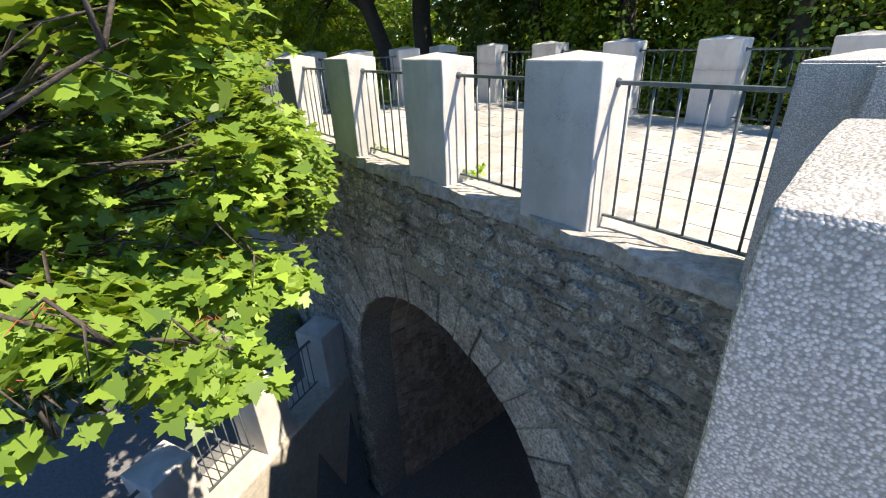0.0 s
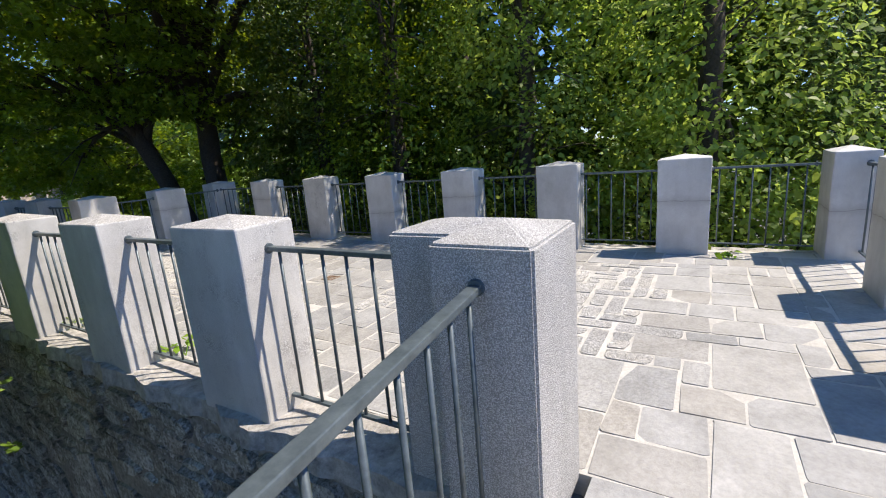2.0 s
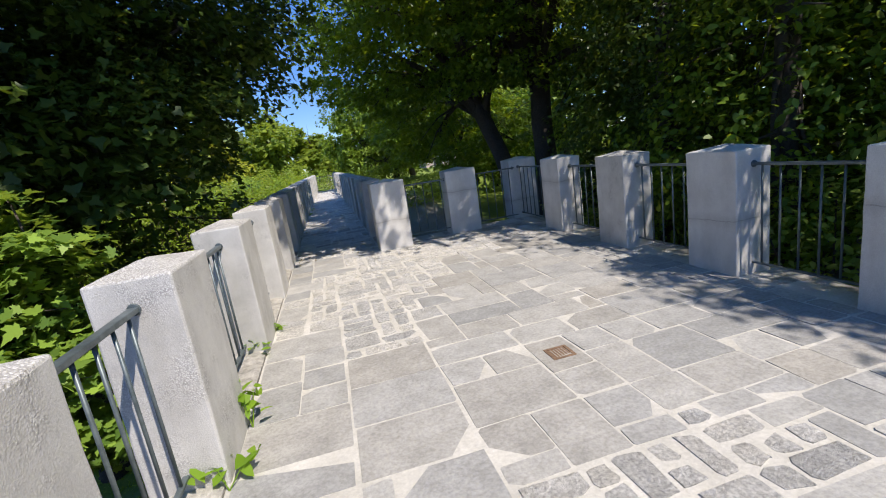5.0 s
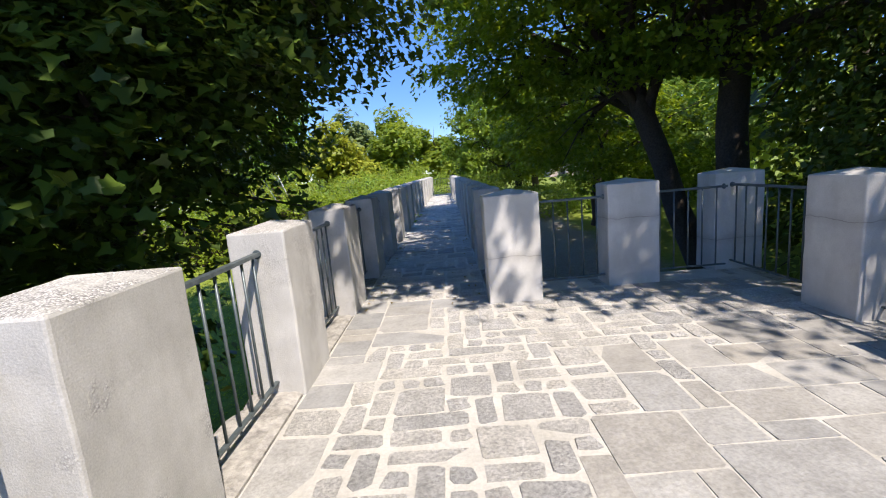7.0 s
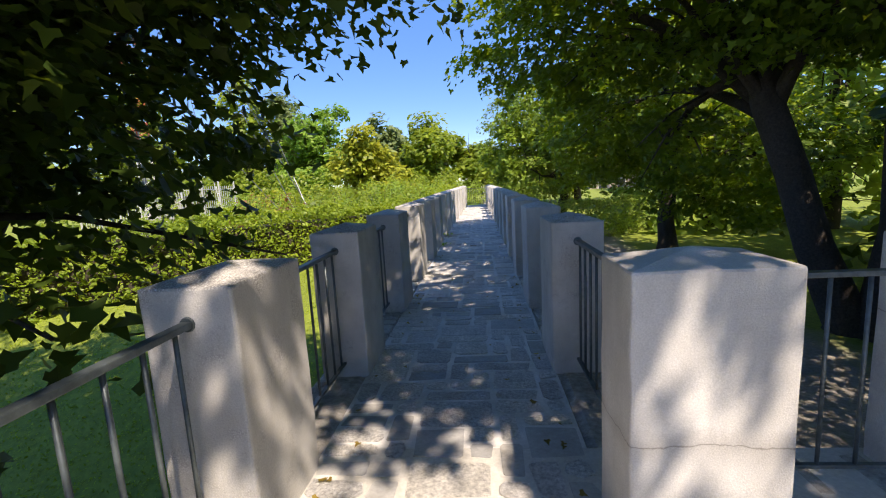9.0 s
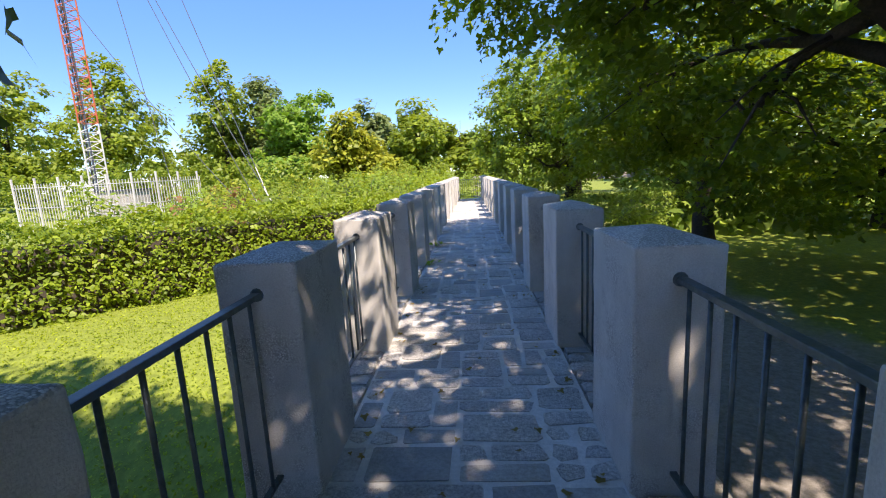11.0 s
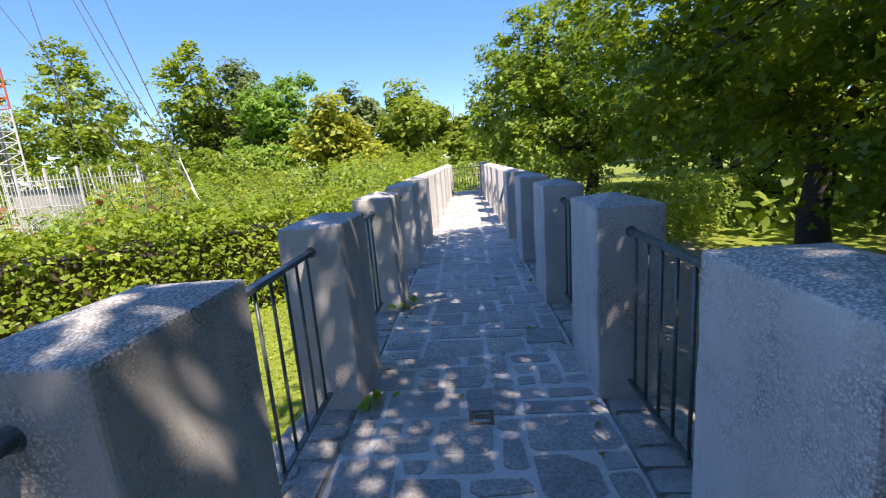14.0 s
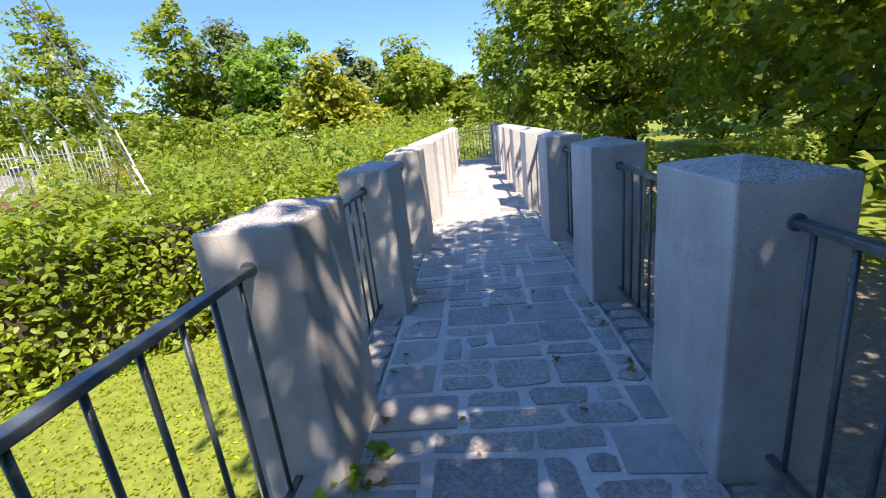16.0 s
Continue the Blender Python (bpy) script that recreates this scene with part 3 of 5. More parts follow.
# the lower parapet by the arch
low = pillar("parapet_pillar", 0.53, 0.53, 1.05, SMOOTH, 0.3, 0.03, 77)
tagged(low, "pale cement pillar of the sunken lower parapet", "pillar", "lower parapet pillars")
turn = math.degrees(math.atan2(ROW_DIR.y, ROW_DIR.x))
for k in range(-3, 2):
    p = ROW_AT + ROW_DIR * (1.42 * k) - ROW_SIDE * 0.0
    m = pose(p.x, p.y, p.z, 0, 0, turn)
    if k == -3:
        low.matrix_basis = m
    else:
        copy_thing(low, m)
low_rail = railing(0.89, 7)
for k in range(-3, 1):
    p = ROW_AT + ROW_DIR * (1.42 * k + 0.265)
    m = pose(p.x, p.y, p.z, 0, 0, turn)
    if k == -3:
        low_rail.matrix_basis = m
    else:
        copy_thing(low_rail, m)
bm = bmesh.new()
add_box(bm, -9, 1.62, -0.36, 0.36, -3.2, 0.0, 0.03)
for v in bm.verts:
    v.co += 0.012 * noise.noise_vector(Vector(v.co) * 2)
lower = part("wall_lower", bm, PLASTER)
lower.matrix_basis = pose(ROW_AT.x, ROW_AT.y, ROW_AT.z + 0.02, 0, 0, turn)
tagged(lower, "stained retaining wall of the sunken yard", "wall", kind="structure")


# ---- foliage ----
MAPLE_SHAPE = [(0, 0), (0.15, -0.09), (0.37, -0.08), (0.29, 0.06), (0.56, 0.20), (0.49, 0.28), (0.57, 0.44), (0.24, 0.38), (0.27, 0.58), (0.17, 0.64), (0, 0.98)]
LOBED_SHAPE = [(0, 0), (0.33, -0.12), (0.5, 0.25), (0.24, 0.36), (0, 0.9)]
OVAL_SHAPE = [(0, 0), (0.27, 0.28), (0.22, 0.66), (0, 1.0)]
NARROW_SHAPE = [(0, 0), (0.13, 0.35), (0, 1.0)]


def leaf_mesh(name, pts, sizes, normals, shape, mat, rng):
    """One mesh of many leaf blades, each folded along its rib."""
    half = np.array(shape, float)
    outline = np.concatenate([half, (half[1:-1] * (-1, 1))[::-1]])
    n, k = len(pts), len(outline)
    spin = rng.normal(size=(n, 3))
    t = np.cross(normals, spin)
    t /= np.linalg.norm(t, axis=1, keepdims=True) + 1e-9
    t[:, 2] -= 0.25
    t -= normals * (t * normals).sum(1, keepdims=True)
    t /= np.linalg.norm(t, axis=1, keepdims=True) + 1e-9
    s = np.cross(t, normals)
    u, v = outline[:, 0], outline[:, 1]
    lift = 0.28 * np.abs(u) - 0.22 * v * v
    co = pts[:, None] + sizes[:, None, None] * (u[None, :, None] * s[:, None] + (v - 0.4)[None, :, None] * t[:, None] + lift[None, :, None] * normals[:, None])
    me = bpy.data.meshes.new(name)
    me.vertices.add(n * k)
    me.vertices.foreach_set("co", co.astype(np.float32).ravel())
    me.loops.add(n * k)
    me.loops.foreach_set("vertex_index", np.arange(n * k, dtype=np.int32))
    me.polygons.add(n)
    me.polygons.foreach_set("loop_start", np.arange(0, n * k, k, dtype=np.int32))
    me.update(calc_edges=True)
    me.materials.append(mat)
    return me


def crown_points(blobs, count, rng, clump=0.45, per=40, shell=0.55, flat=0.45, loose=0.30):
    """Points in leaf sprays spread through ellipsoids (centre, radii): most near the skin, with gaps between sprays."""
    blobs = [(np.array(c, float), np.array(r, float)) for c, r in blobs]
    area = np.array([(r[0] * r[1] + r[1] * r[2] + r[0] * r[2]) for _, r in blobs])
    which = rng.choice(len(blobs), size=max(1, count // per), p=area / area.sum())
    pts, nrm = [], []
    for b in which:
        c, r = blobs[b]
        d = rng.normal(size=3)
        d /= np.linalg.norm(d)
        rad = shell + (1.04 - shell) * rng.random() ** 0.55
        mid = c + d * r * rad
        spread = clump * rng.uniform(0.6, 1.4)
        off = rng.normal(size=(per, 3)).clip(-1.35, 1.35) * (spread, spread, spread * flat)
        off[:, 2] -= 0.25 * (off[:, 0] ** 2 + off[:, 1] ** 2) / spread
        out = d * 1.5 * loose + (0, 0, 0.7)
        q = out + rng.normal(size=(per, 3)) * loose
        pts.append(mid + off)
        nrm.append(q / np.linalg.norm(q, axis=1, keepdims=True))
    return np.concatenate(pts), np.concatenate(nrm)


def tree(name, base, trunk_r, fork, blobs, count, size, shape, mat, seed, label, clump=0.45, per=40, shell=0.55, lean=(0, 0), group="", flat=0.45, loose=0.30, tidy=True):
    """A tapered trunk, a limb to each mass of the crown, and a crown of single leaves."""
    rng = np.random.default_rng(seed)
    rnd = random.Random(seed)
    base = Vector(base)
    root = new(name)
    root.location = base
    bm = bmesh.new()
    top = Vector((lean[0], lean[1], fork))
    pts = [Vector((0, 0, -0.3)), Vector((0, 0, 0.1))] + [top * f + Vector((rnd.uniform(-1, 1), rnd.uniform(-1, 1), 0)) * trunk_r * 0.35 for f in (0.3, 0.55, 0.8)] + [top]
    add_tube(bm, pts, [trunk_r * k for k in (1.55, 1.2, 1.0, 0.92, 0.86, 0.75)], 12)
    part("trunk", bm, BARK, root, smooth=True)
    for c, r in blobs:
        c = Vector(c) - base
        start = top * rnd.uniform(0.72, 1.0)
        bm = bmesh.new()
        bend = Vector((0, 0, 0.18 * (c - start).length))
        line = []
        for f in (0, 0.2, 0.4, 0.6, 0.8, 1.0):
            line.append(start.lerp(c, f) + bend * math.sin(math.pi * f) * 0.5 + Vector([rnd.uniform(-1, 1) for _ in "xyz"]) * 0.12 * f)
        add_tube(bm, line, [trunk_r * k for k in (0.52, 0.42, 0.33, 0.25, 0.17, 0.08)], 8)
        for f in (2, 3, 4, 5, 5):
            tip = c + Vector([rnd.uniform(-0.9, 0.9) * q for q in r])
            midp = line[f].lerp(tip, 0.5) + Vector((0, 0, 0.15))
            add_tube(bm, [line[f], midp, tip], [trunk_r * 0.14, trunk_r * 0.09, trunk_r * 0.03], 5)
        part("limb", bm, BARK, root, smooth=True)
    p, q = crown_points(blobs, count, rng, clump, per, shell, flat, loose)
    clear = ~((p[:, 0] > 2.82) & (p[:, 0] < 7.9) & (p[:, 1] < 21) & (p[:, 2] < 2.15) & (p[:, 1] > -2)) & (np.linalg.norm(p - (0.6, 1.3, 1.25), axis=1) > 1.75)
    clear &= ~((p[:, 0] > 0.7) & (p[:, 2] < -0.4) & (p[:, 1] < 7.5)) & ~((p[:, 0] > 2.2) & (p[:, 0] < 3) & (p[:, 2] < 0.35) & (p[:, 1] < 7.5)) & ~((p[:, 0] > 0.3) & (p[:, 0] < 3) & (p[:, 2] < -0.9) & (p[:, 1] < 7.5))
    clear &= ~((p[:, 0] > -1) & (p[:, 0] < 5.5) & (p[:, 1] < 2.6) & (p[:, 2] < 6))
    clear &= ~((p[:, 0] > -0.5) & (p[:, 0] < 3.3) & (p[:, 1] > 12.1) & (p[:, 1] < 20) & (p[:, 2] < 6))
    if not tidy:
        clear = ~((p[:, 0] > 2.86) & (p[:, 2] < 2.0)) & (np.linalg.norm(p - (0.6, 1.3, 1.25), axis=1) > 2.05) & ~((p[:, 0] > -1) & (p[:, 1] < 2.4))
    p, q = p[clear], q[clear]
    me = leaf_mesh("crown", p - np.array(base), size * rng.uniform(0.65, 1.25, len(p)), q, shape, mat, rng)
    crown = new("crown", me)
    crown.parent = root
    return tagged(root, label, "tree", group)


MAPLE_LABEL = "broad maple with lobed leaves"
arch_maple = tree("maple_tree", (-1.7, 6.2, -4.05), 0.085, 3.7,
     [((0.70, 3.20, 1.30), (0.26, 0.22, 0.16)), ((0.92, 3.40, 1.32), (0.34, 0.40, 0.24)), ((0.55, 4.30, 2.10), (0.80, 0.50, 0.55)),
      ((1.22, 4.15, 0.58), (0.30, 0.40, 0.28)), ((1.70, 5.20, 0.45), (0.38, 0.60, 0.55)), ((2.12, 6.00, 0.15), (0.36, 0.70, 0.75)), ((1.80, 5.90, 1.05), (0.42, 0.60, 0.55)), ((2.35, 6.40, -0.35), (0.20, 0.45, 0.45)),
      ((1.18, 3.95, -0.06), (0.42, 0.30, 0.09)), ((0.80, 3.95, 0.10), (0.40, 0.35, 0.10)), ((0.70, 3.38, -0.16), (0.24, 0.22, 0.16)), ((0.40, 4.10, 0.15), (0.45, 0.40, 0.14)),
      ((0.32, 3.10, 0.28), (0.25, 0.24, 0.09)), ((0.12, 3.08, 0.05), (0.22, 0.20, 0.09)), ((0.22, 3.60, 0.30), (0.32, 0.28, 0.10)), ((0.90, 4.40, 0.12), (0.38, 0.30, 0.11)),
      ((0.35, 4.75, 0.55), (0.55, 0.40, 0.30)), ((-0.2, 4.30, 0.75), (0.50, 0.50, 0.40)), ((0.9, 5.6, 0.9), (0.60, 0.50, 0.50)), ((0.1, 5.4, -0.1), (0.60, 0.50, 0.40))],
     11500, 0.110, MAPLE_SHAPE, SUNLIT_MAPLE, 11, "broad maple with lobed leaves over the sunken yard", 0.125, 20, 0.2, flat=0.26, loose=0.2, tidy=False)
rnd = random.Random(6)
for at in ((0.26, 3.15, 0.40), (0.10, 3.12, 0.20), (1.00, 3.92, 0.06), (0.80, 3.40, 0.02)):
    for _ in range(5):
        bm = bmesh.new()
        a = Vector(at) - arch_maple.location
        tip = a + Vector((rnd.uniform(-0.13, 0.13), rnd.uniform(-0.13, 0.13), rnd.uniform(-0.02, 0.05)))
        add_tube(bm, [a, a.lerp(tip, 0.5) + Vector((0, 0, 0.025)), tip], [0.0024, 0.002, 0.0016], 5)
        part("leaf_stalk", bm, TWIG, arch_maple, "thin red leaf stalk", True)
# Inner mass of the maple, with shade painted into its leaf colour.
tree("maple_tree", (-2.8, 6.6, -4.05), 0.2, 3.2,
     [((-0.3, 6.9, 0.5), (1.2, 1.0, 1.6)), ((-1.5, 5.4, 1.0), (1.0, 1.2, 1.5)), ((-1.0, 5.4, 3.0), (1.9, 1.9, 1.6)), ((0.5, 7.2, 2.6), (1.7, 1.6, 1.5)), ((-0.8, 6.4, 5.2), (2.2, 1.9, 1.6)), ((0.9, 7.4, 5.0), (1.7, 1.6, 1.5)), ((-2.2, 4.6, 2.0), (1.5, 1.4, 1.8)), ((-0.6, 7.0, -1.3), (1.1, 0.9, 0.8))],
     18000, 0.135, LOBED_SHAPE, SHADED_LEAF, 19, MAPLE_LABEL + " shading the sunken yard", 0.36, 50, 0.45, flat=0.28)
# High crown stays out of view; added to keep sun off the trees beneath.
tree("maple_tree", (-3.4, 7.6, -4.05), 0.3, 9.0,
     [((1.0, 4.7, 8.4), (2.2, 1.8, 1.3)), ((0.2, 6.8, 8.6), (2.4, 2.0, 1.4)), ((2.4, 6.9, 8.4), (2.0, 2.0, 1.2)), ((-1.6, 5.2, 8.0), (1.8, 1.8, 1.4)), ((3.3, 5.2, 8.6), (1.8, 1.6, 1.1)), ((3.6, 8.4, 8.6), (1.8, 1.8, 1.1)), ((1.2, 8.8, 8.8), (2.0, 1.8, 1.2)), ((3.4, 3.5, 8.6), (1.6, 1.1, 0.9)), ((-3.2, 7.5, 9.5), (2.6, 2.4, 1.8))],
     17000, 0.21, LOBED_SHAPE, MAPLE, 16, "added tall maple with an unseen high crown shading the trees below", 0.45, 40, 0.3, flat=0.3)
# Leaf colour darkened so that this crown looks shaded.
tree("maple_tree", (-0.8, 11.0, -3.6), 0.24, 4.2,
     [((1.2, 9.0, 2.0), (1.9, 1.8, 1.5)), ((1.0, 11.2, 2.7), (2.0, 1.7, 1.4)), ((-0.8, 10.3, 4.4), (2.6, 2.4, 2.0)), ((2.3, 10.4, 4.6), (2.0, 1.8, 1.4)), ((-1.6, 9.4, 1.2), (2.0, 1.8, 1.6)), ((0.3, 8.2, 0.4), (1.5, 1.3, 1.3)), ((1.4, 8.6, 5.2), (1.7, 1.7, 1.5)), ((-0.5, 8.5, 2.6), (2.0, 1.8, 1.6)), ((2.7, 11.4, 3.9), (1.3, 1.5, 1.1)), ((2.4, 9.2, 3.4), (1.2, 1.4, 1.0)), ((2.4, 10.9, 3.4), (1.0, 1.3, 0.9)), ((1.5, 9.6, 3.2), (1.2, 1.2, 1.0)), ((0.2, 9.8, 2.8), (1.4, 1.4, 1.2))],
     56000, 0.118, LOBED_SHAPE, SHADED_LEAF, 12, MAPLE_LABEL + " leaning over the walkway", 0.38, 54, 0.4, flat=0.28)
tree("maple_tree", (10.35, 15.5, -1.5), 0.28, 4.8,
     [((7.2, 15.6, 4.2), (2.3, 2.2, 1.2)), ((6.0, 18.2, 4.4), (2.0, 2.2, 1.1)), ((9.5, 14.0, 4.4), (2.6, 2.4, 1.5)), ((10.5, 17.5, 4.8), (2.8, 2.6, 2.0)), ((7.6, 13.2, 5.2), (2.2, 2.0, 1.3)), ((8.6, 16.5, 6.6), (3.4, 3.2, 1.8)), ((8.4, 19.6, 3.2), (1.8, 1.9, 1.6)), ((5.6, 14.2, 5.4), (1.8, 2.2, 1.0)), ((6.6, 11.6, 5.9), (2.0, 2.0, 1.0)), ((8.0, 17.6, 2.0), (1.2, 1.2, 0.9)), ((6.4, 16.8, 3.4), (1.2, 1.5, 0.6)), ((5.2, 17.6, 5.4), (1.5, 1.6, 0.8))],
     32000, 0.15, LOBED_SHAPE, MAPLE, 13, MAPLE_LABEL + " arching over the walkway", 0.42, 70, 0.4, flat=0.22, lean=(-1.5, 0.5))
# Shade is painted into this crown's leaves too.
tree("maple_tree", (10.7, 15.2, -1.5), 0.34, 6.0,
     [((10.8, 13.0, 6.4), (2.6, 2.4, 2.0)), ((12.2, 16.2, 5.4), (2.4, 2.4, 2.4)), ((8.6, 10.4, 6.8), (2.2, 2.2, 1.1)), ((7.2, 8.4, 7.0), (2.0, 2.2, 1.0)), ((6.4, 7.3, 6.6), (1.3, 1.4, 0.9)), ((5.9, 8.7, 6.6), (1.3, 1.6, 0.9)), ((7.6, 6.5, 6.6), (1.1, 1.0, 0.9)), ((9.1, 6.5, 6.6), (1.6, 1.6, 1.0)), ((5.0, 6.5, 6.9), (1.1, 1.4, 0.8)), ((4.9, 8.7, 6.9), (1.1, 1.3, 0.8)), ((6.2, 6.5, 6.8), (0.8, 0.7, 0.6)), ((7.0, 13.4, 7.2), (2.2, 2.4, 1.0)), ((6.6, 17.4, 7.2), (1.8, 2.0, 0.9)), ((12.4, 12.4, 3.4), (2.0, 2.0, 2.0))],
     26000, 0.165, LOBED_SHAPE, SHADED_LEAF, 15, "tall maple shading the terrace corner, its leaves darkened as if in shade", 0.42, 60, 0.35, flat=0.28)
tree("maple_tree", (10.6, 23.5, -1.2), 0.26, 2.8,
     [((8.2, 22.8, 3.2), (2.0, 2.2, 2.0)), ((10.5, 21.5, 2.4), (2.2, 2.2, 2.2)), ((10.2, 24.5, 4.8), (2.8, 2.8, 2.2)), ((8.8, 25.4, 3.0), (2.0, 2.0, 1.8)), ((12.5, 21.5, 1.5), (2.2, 2.2, 2.0))],
     20000, 0.165, LOBED_SHAPE, MAPLE, 14, MAPLE_LABEL + " beyond the gravel path", 0.42, 70, 0.5, flat=0.25)
tree("maple_tree", (8.4, 31.0, -1.2), 0.22, 2.6,
     [((7.2, 30.6, 4.6), (2.3, 2.3, 1.6)), ((6.2, 30.2, 2.9), (1.9, 2.0, 1.5)), ((8.6, 30.0, 3.2), (2.0, 2.0, 1.7)), ((7.0, 29.6, 1.5), (1.9, 1.7, 1.0)), ((9.4, 31.2, 1.9), (1.6, 1.8, 1.1)), ((8.0, 31.4, 5.6), (1.5, 1.5, 1.0))],
     20000, 0.155, LOBED_SHAPE, PARK_LEAF, 17, MAPLE_LABEL + " standing near the walkway's far end", 0.23, 60, 0.66, flat=0.6)

HORN_LABEL = "dense tall hornbeam with small green leaves"
# Leaf colour goes from lit to shaded along the row, painted in.
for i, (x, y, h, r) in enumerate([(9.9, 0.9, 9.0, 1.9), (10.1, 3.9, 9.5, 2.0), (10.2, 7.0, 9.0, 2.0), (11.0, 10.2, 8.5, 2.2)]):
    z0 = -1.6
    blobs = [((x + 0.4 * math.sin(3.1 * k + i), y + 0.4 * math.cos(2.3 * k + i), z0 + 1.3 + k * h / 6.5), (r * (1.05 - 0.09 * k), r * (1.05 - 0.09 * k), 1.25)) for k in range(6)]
    tree("hornbeam_tree", (x, y, z0), 0.17, h * 0.55, blobs, 19000, 0.108, OVAL_SHAPE, (HORNBEAM, HORNBEAM, MAPLE, SHADED_LEAF)[i], 30 + i, (HORN_LABEL if i < 3 else "dense tall hornbeam with leaves darkened as if in shade") + " behind the terrace", 0.21, 56, 0.74, group="trees behind the terrace", flat=1.7, loose=0.45)
blobs = [((11.4 + 0.3 * math.sin(k * 2.0), -1.6 + 0.4 * math.cos(k * 1.7), -0.6 + 1.0 * k), (2.0 - 0.2 * k, 2.0 - 0.2 * k, 1.2)) for k in range(7)]
tree("willow_tree", (11.4, -1.6, -1.6), 0.16, 3.6, blobs, 30000, 0.11, NARROW_SHAPE, WILLOW, 40, "grey-green willow with narrow upright leaves", 0.34, 44, 0.6, flat=1.4)
# Trees from y 4 to 20 get leaves with painted shade.
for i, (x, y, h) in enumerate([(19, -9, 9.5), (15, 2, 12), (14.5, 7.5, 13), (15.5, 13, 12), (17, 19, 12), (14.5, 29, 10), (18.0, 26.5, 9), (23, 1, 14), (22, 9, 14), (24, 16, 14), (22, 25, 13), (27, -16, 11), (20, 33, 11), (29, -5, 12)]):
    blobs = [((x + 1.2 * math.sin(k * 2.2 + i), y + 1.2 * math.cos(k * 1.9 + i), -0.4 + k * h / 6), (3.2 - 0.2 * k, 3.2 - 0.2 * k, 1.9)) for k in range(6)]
    tree("wood_tree", (x, y, -1.5), 0.3, h * 0.5, blobs, 3000, 0.5, OVAL_SHAPE, SHADED_LEAF if 4 < y < 20 else HORNBEAM, 50 + i, "leafy tree of the wood behind the terrace", 0.6, 30, 0.5, group="wood trees", flat=0.7)

FAR = [(-47, 72, 18.5, 6.0, FAR_LEAF), (-31, 74, 16.0, 4.8, FAR_LEAF), (-56, 58, 17, 6.0, FAR_LEAF), (-25, 76, 15.0, 3.8, WILLOW), (-19, 72, 12.5, 4.2, FRESH_LEAF), (-10.5, 66, 8.5, 3.2, YELLOW_LEAF), (-12, 84, 12, 4, WILLOW), (-2.2, 74, 10.8, 4.2, FAR_LEAF),
       (3.2, 88, 9.0, 4.0, FAR_LEAF), (-60, 70, 19, 6.5, FAR_LEAF), (-6, 90, 10, 5, FAR_LEAF), (8.2, 44, 9.6, 3.9, MAPLE), (12.8, 48, 10.0, 4.4, MAPLE), (16.5, 38, 9.0, 4.2, MAPLE), (22, 46, 11, 5.0, FAR_LEAF), (-40, 92, 13, 6, FAR_LEAF), (-88, 100, 15, 8, FAR_LEAF), (-70, 110, 14, 8, FAR_LEAF), (-54, 112, 12, 8, FAR_LEAF), (-38, 118, 11, 8, FAR_LEAF), (-22, 116, 10, 8, FAR_LEAF), (-8, 118, 10, 8, FAR_LEAF), (8, 115, 10, 8, FAR_LEAF), (24, 112, 12, 8, FAR_LEAF), (38, 100, 14, 8, FAR_LEAF), (34, 66, 14, 7, FAR_LEAF), (-104, 92, 15, 8, FAR_LEAF), (-82, 82, 15, 8, FAR_LEAF), (-120, 78, 15, 9, FAR_LEAF)]
for i, (x, y, h, r, mat) in enumerate(FAR):
    rnd = random.Random(i)
    z0 = ground_z(x, y)
    h, r = (h * 1.12, r * 1.3) if y > 60 else (h, r)
    blobs = [((x + rnd.uniform(-0.4, 0.4) * r, y + rnd.uniform(-0.5, 0.5) * r, z0 + h * f), (r * w * rnd.uniform(0.8, 1.1), r * w, h * 0.17)) for f, w in ((0.22, 0.75), (0.34, 0.85), (0.48, 0.8), (0.6, 0.72), (0.72, 0.6), (0.86, 0.36))]
    near = y < 50
    tree("park_tree", (x, y, z0), 0.28, h * 0.45, blobs, 8000 if near else 8000 if y < 80 else 3000, 0.28 if near else 0.68 if y < 80 else 1.05, LOBED_SHAPE if near else OVAL_SHAPE, mat, 70 + i,
         {"turning leaf": "small park tree with yellowing leaves"}.get(mat.name, "leafy park tree in full summer leaf"), 0.42 if near else 0.75, 46, 0.5, group="park trees", flat=0.55)


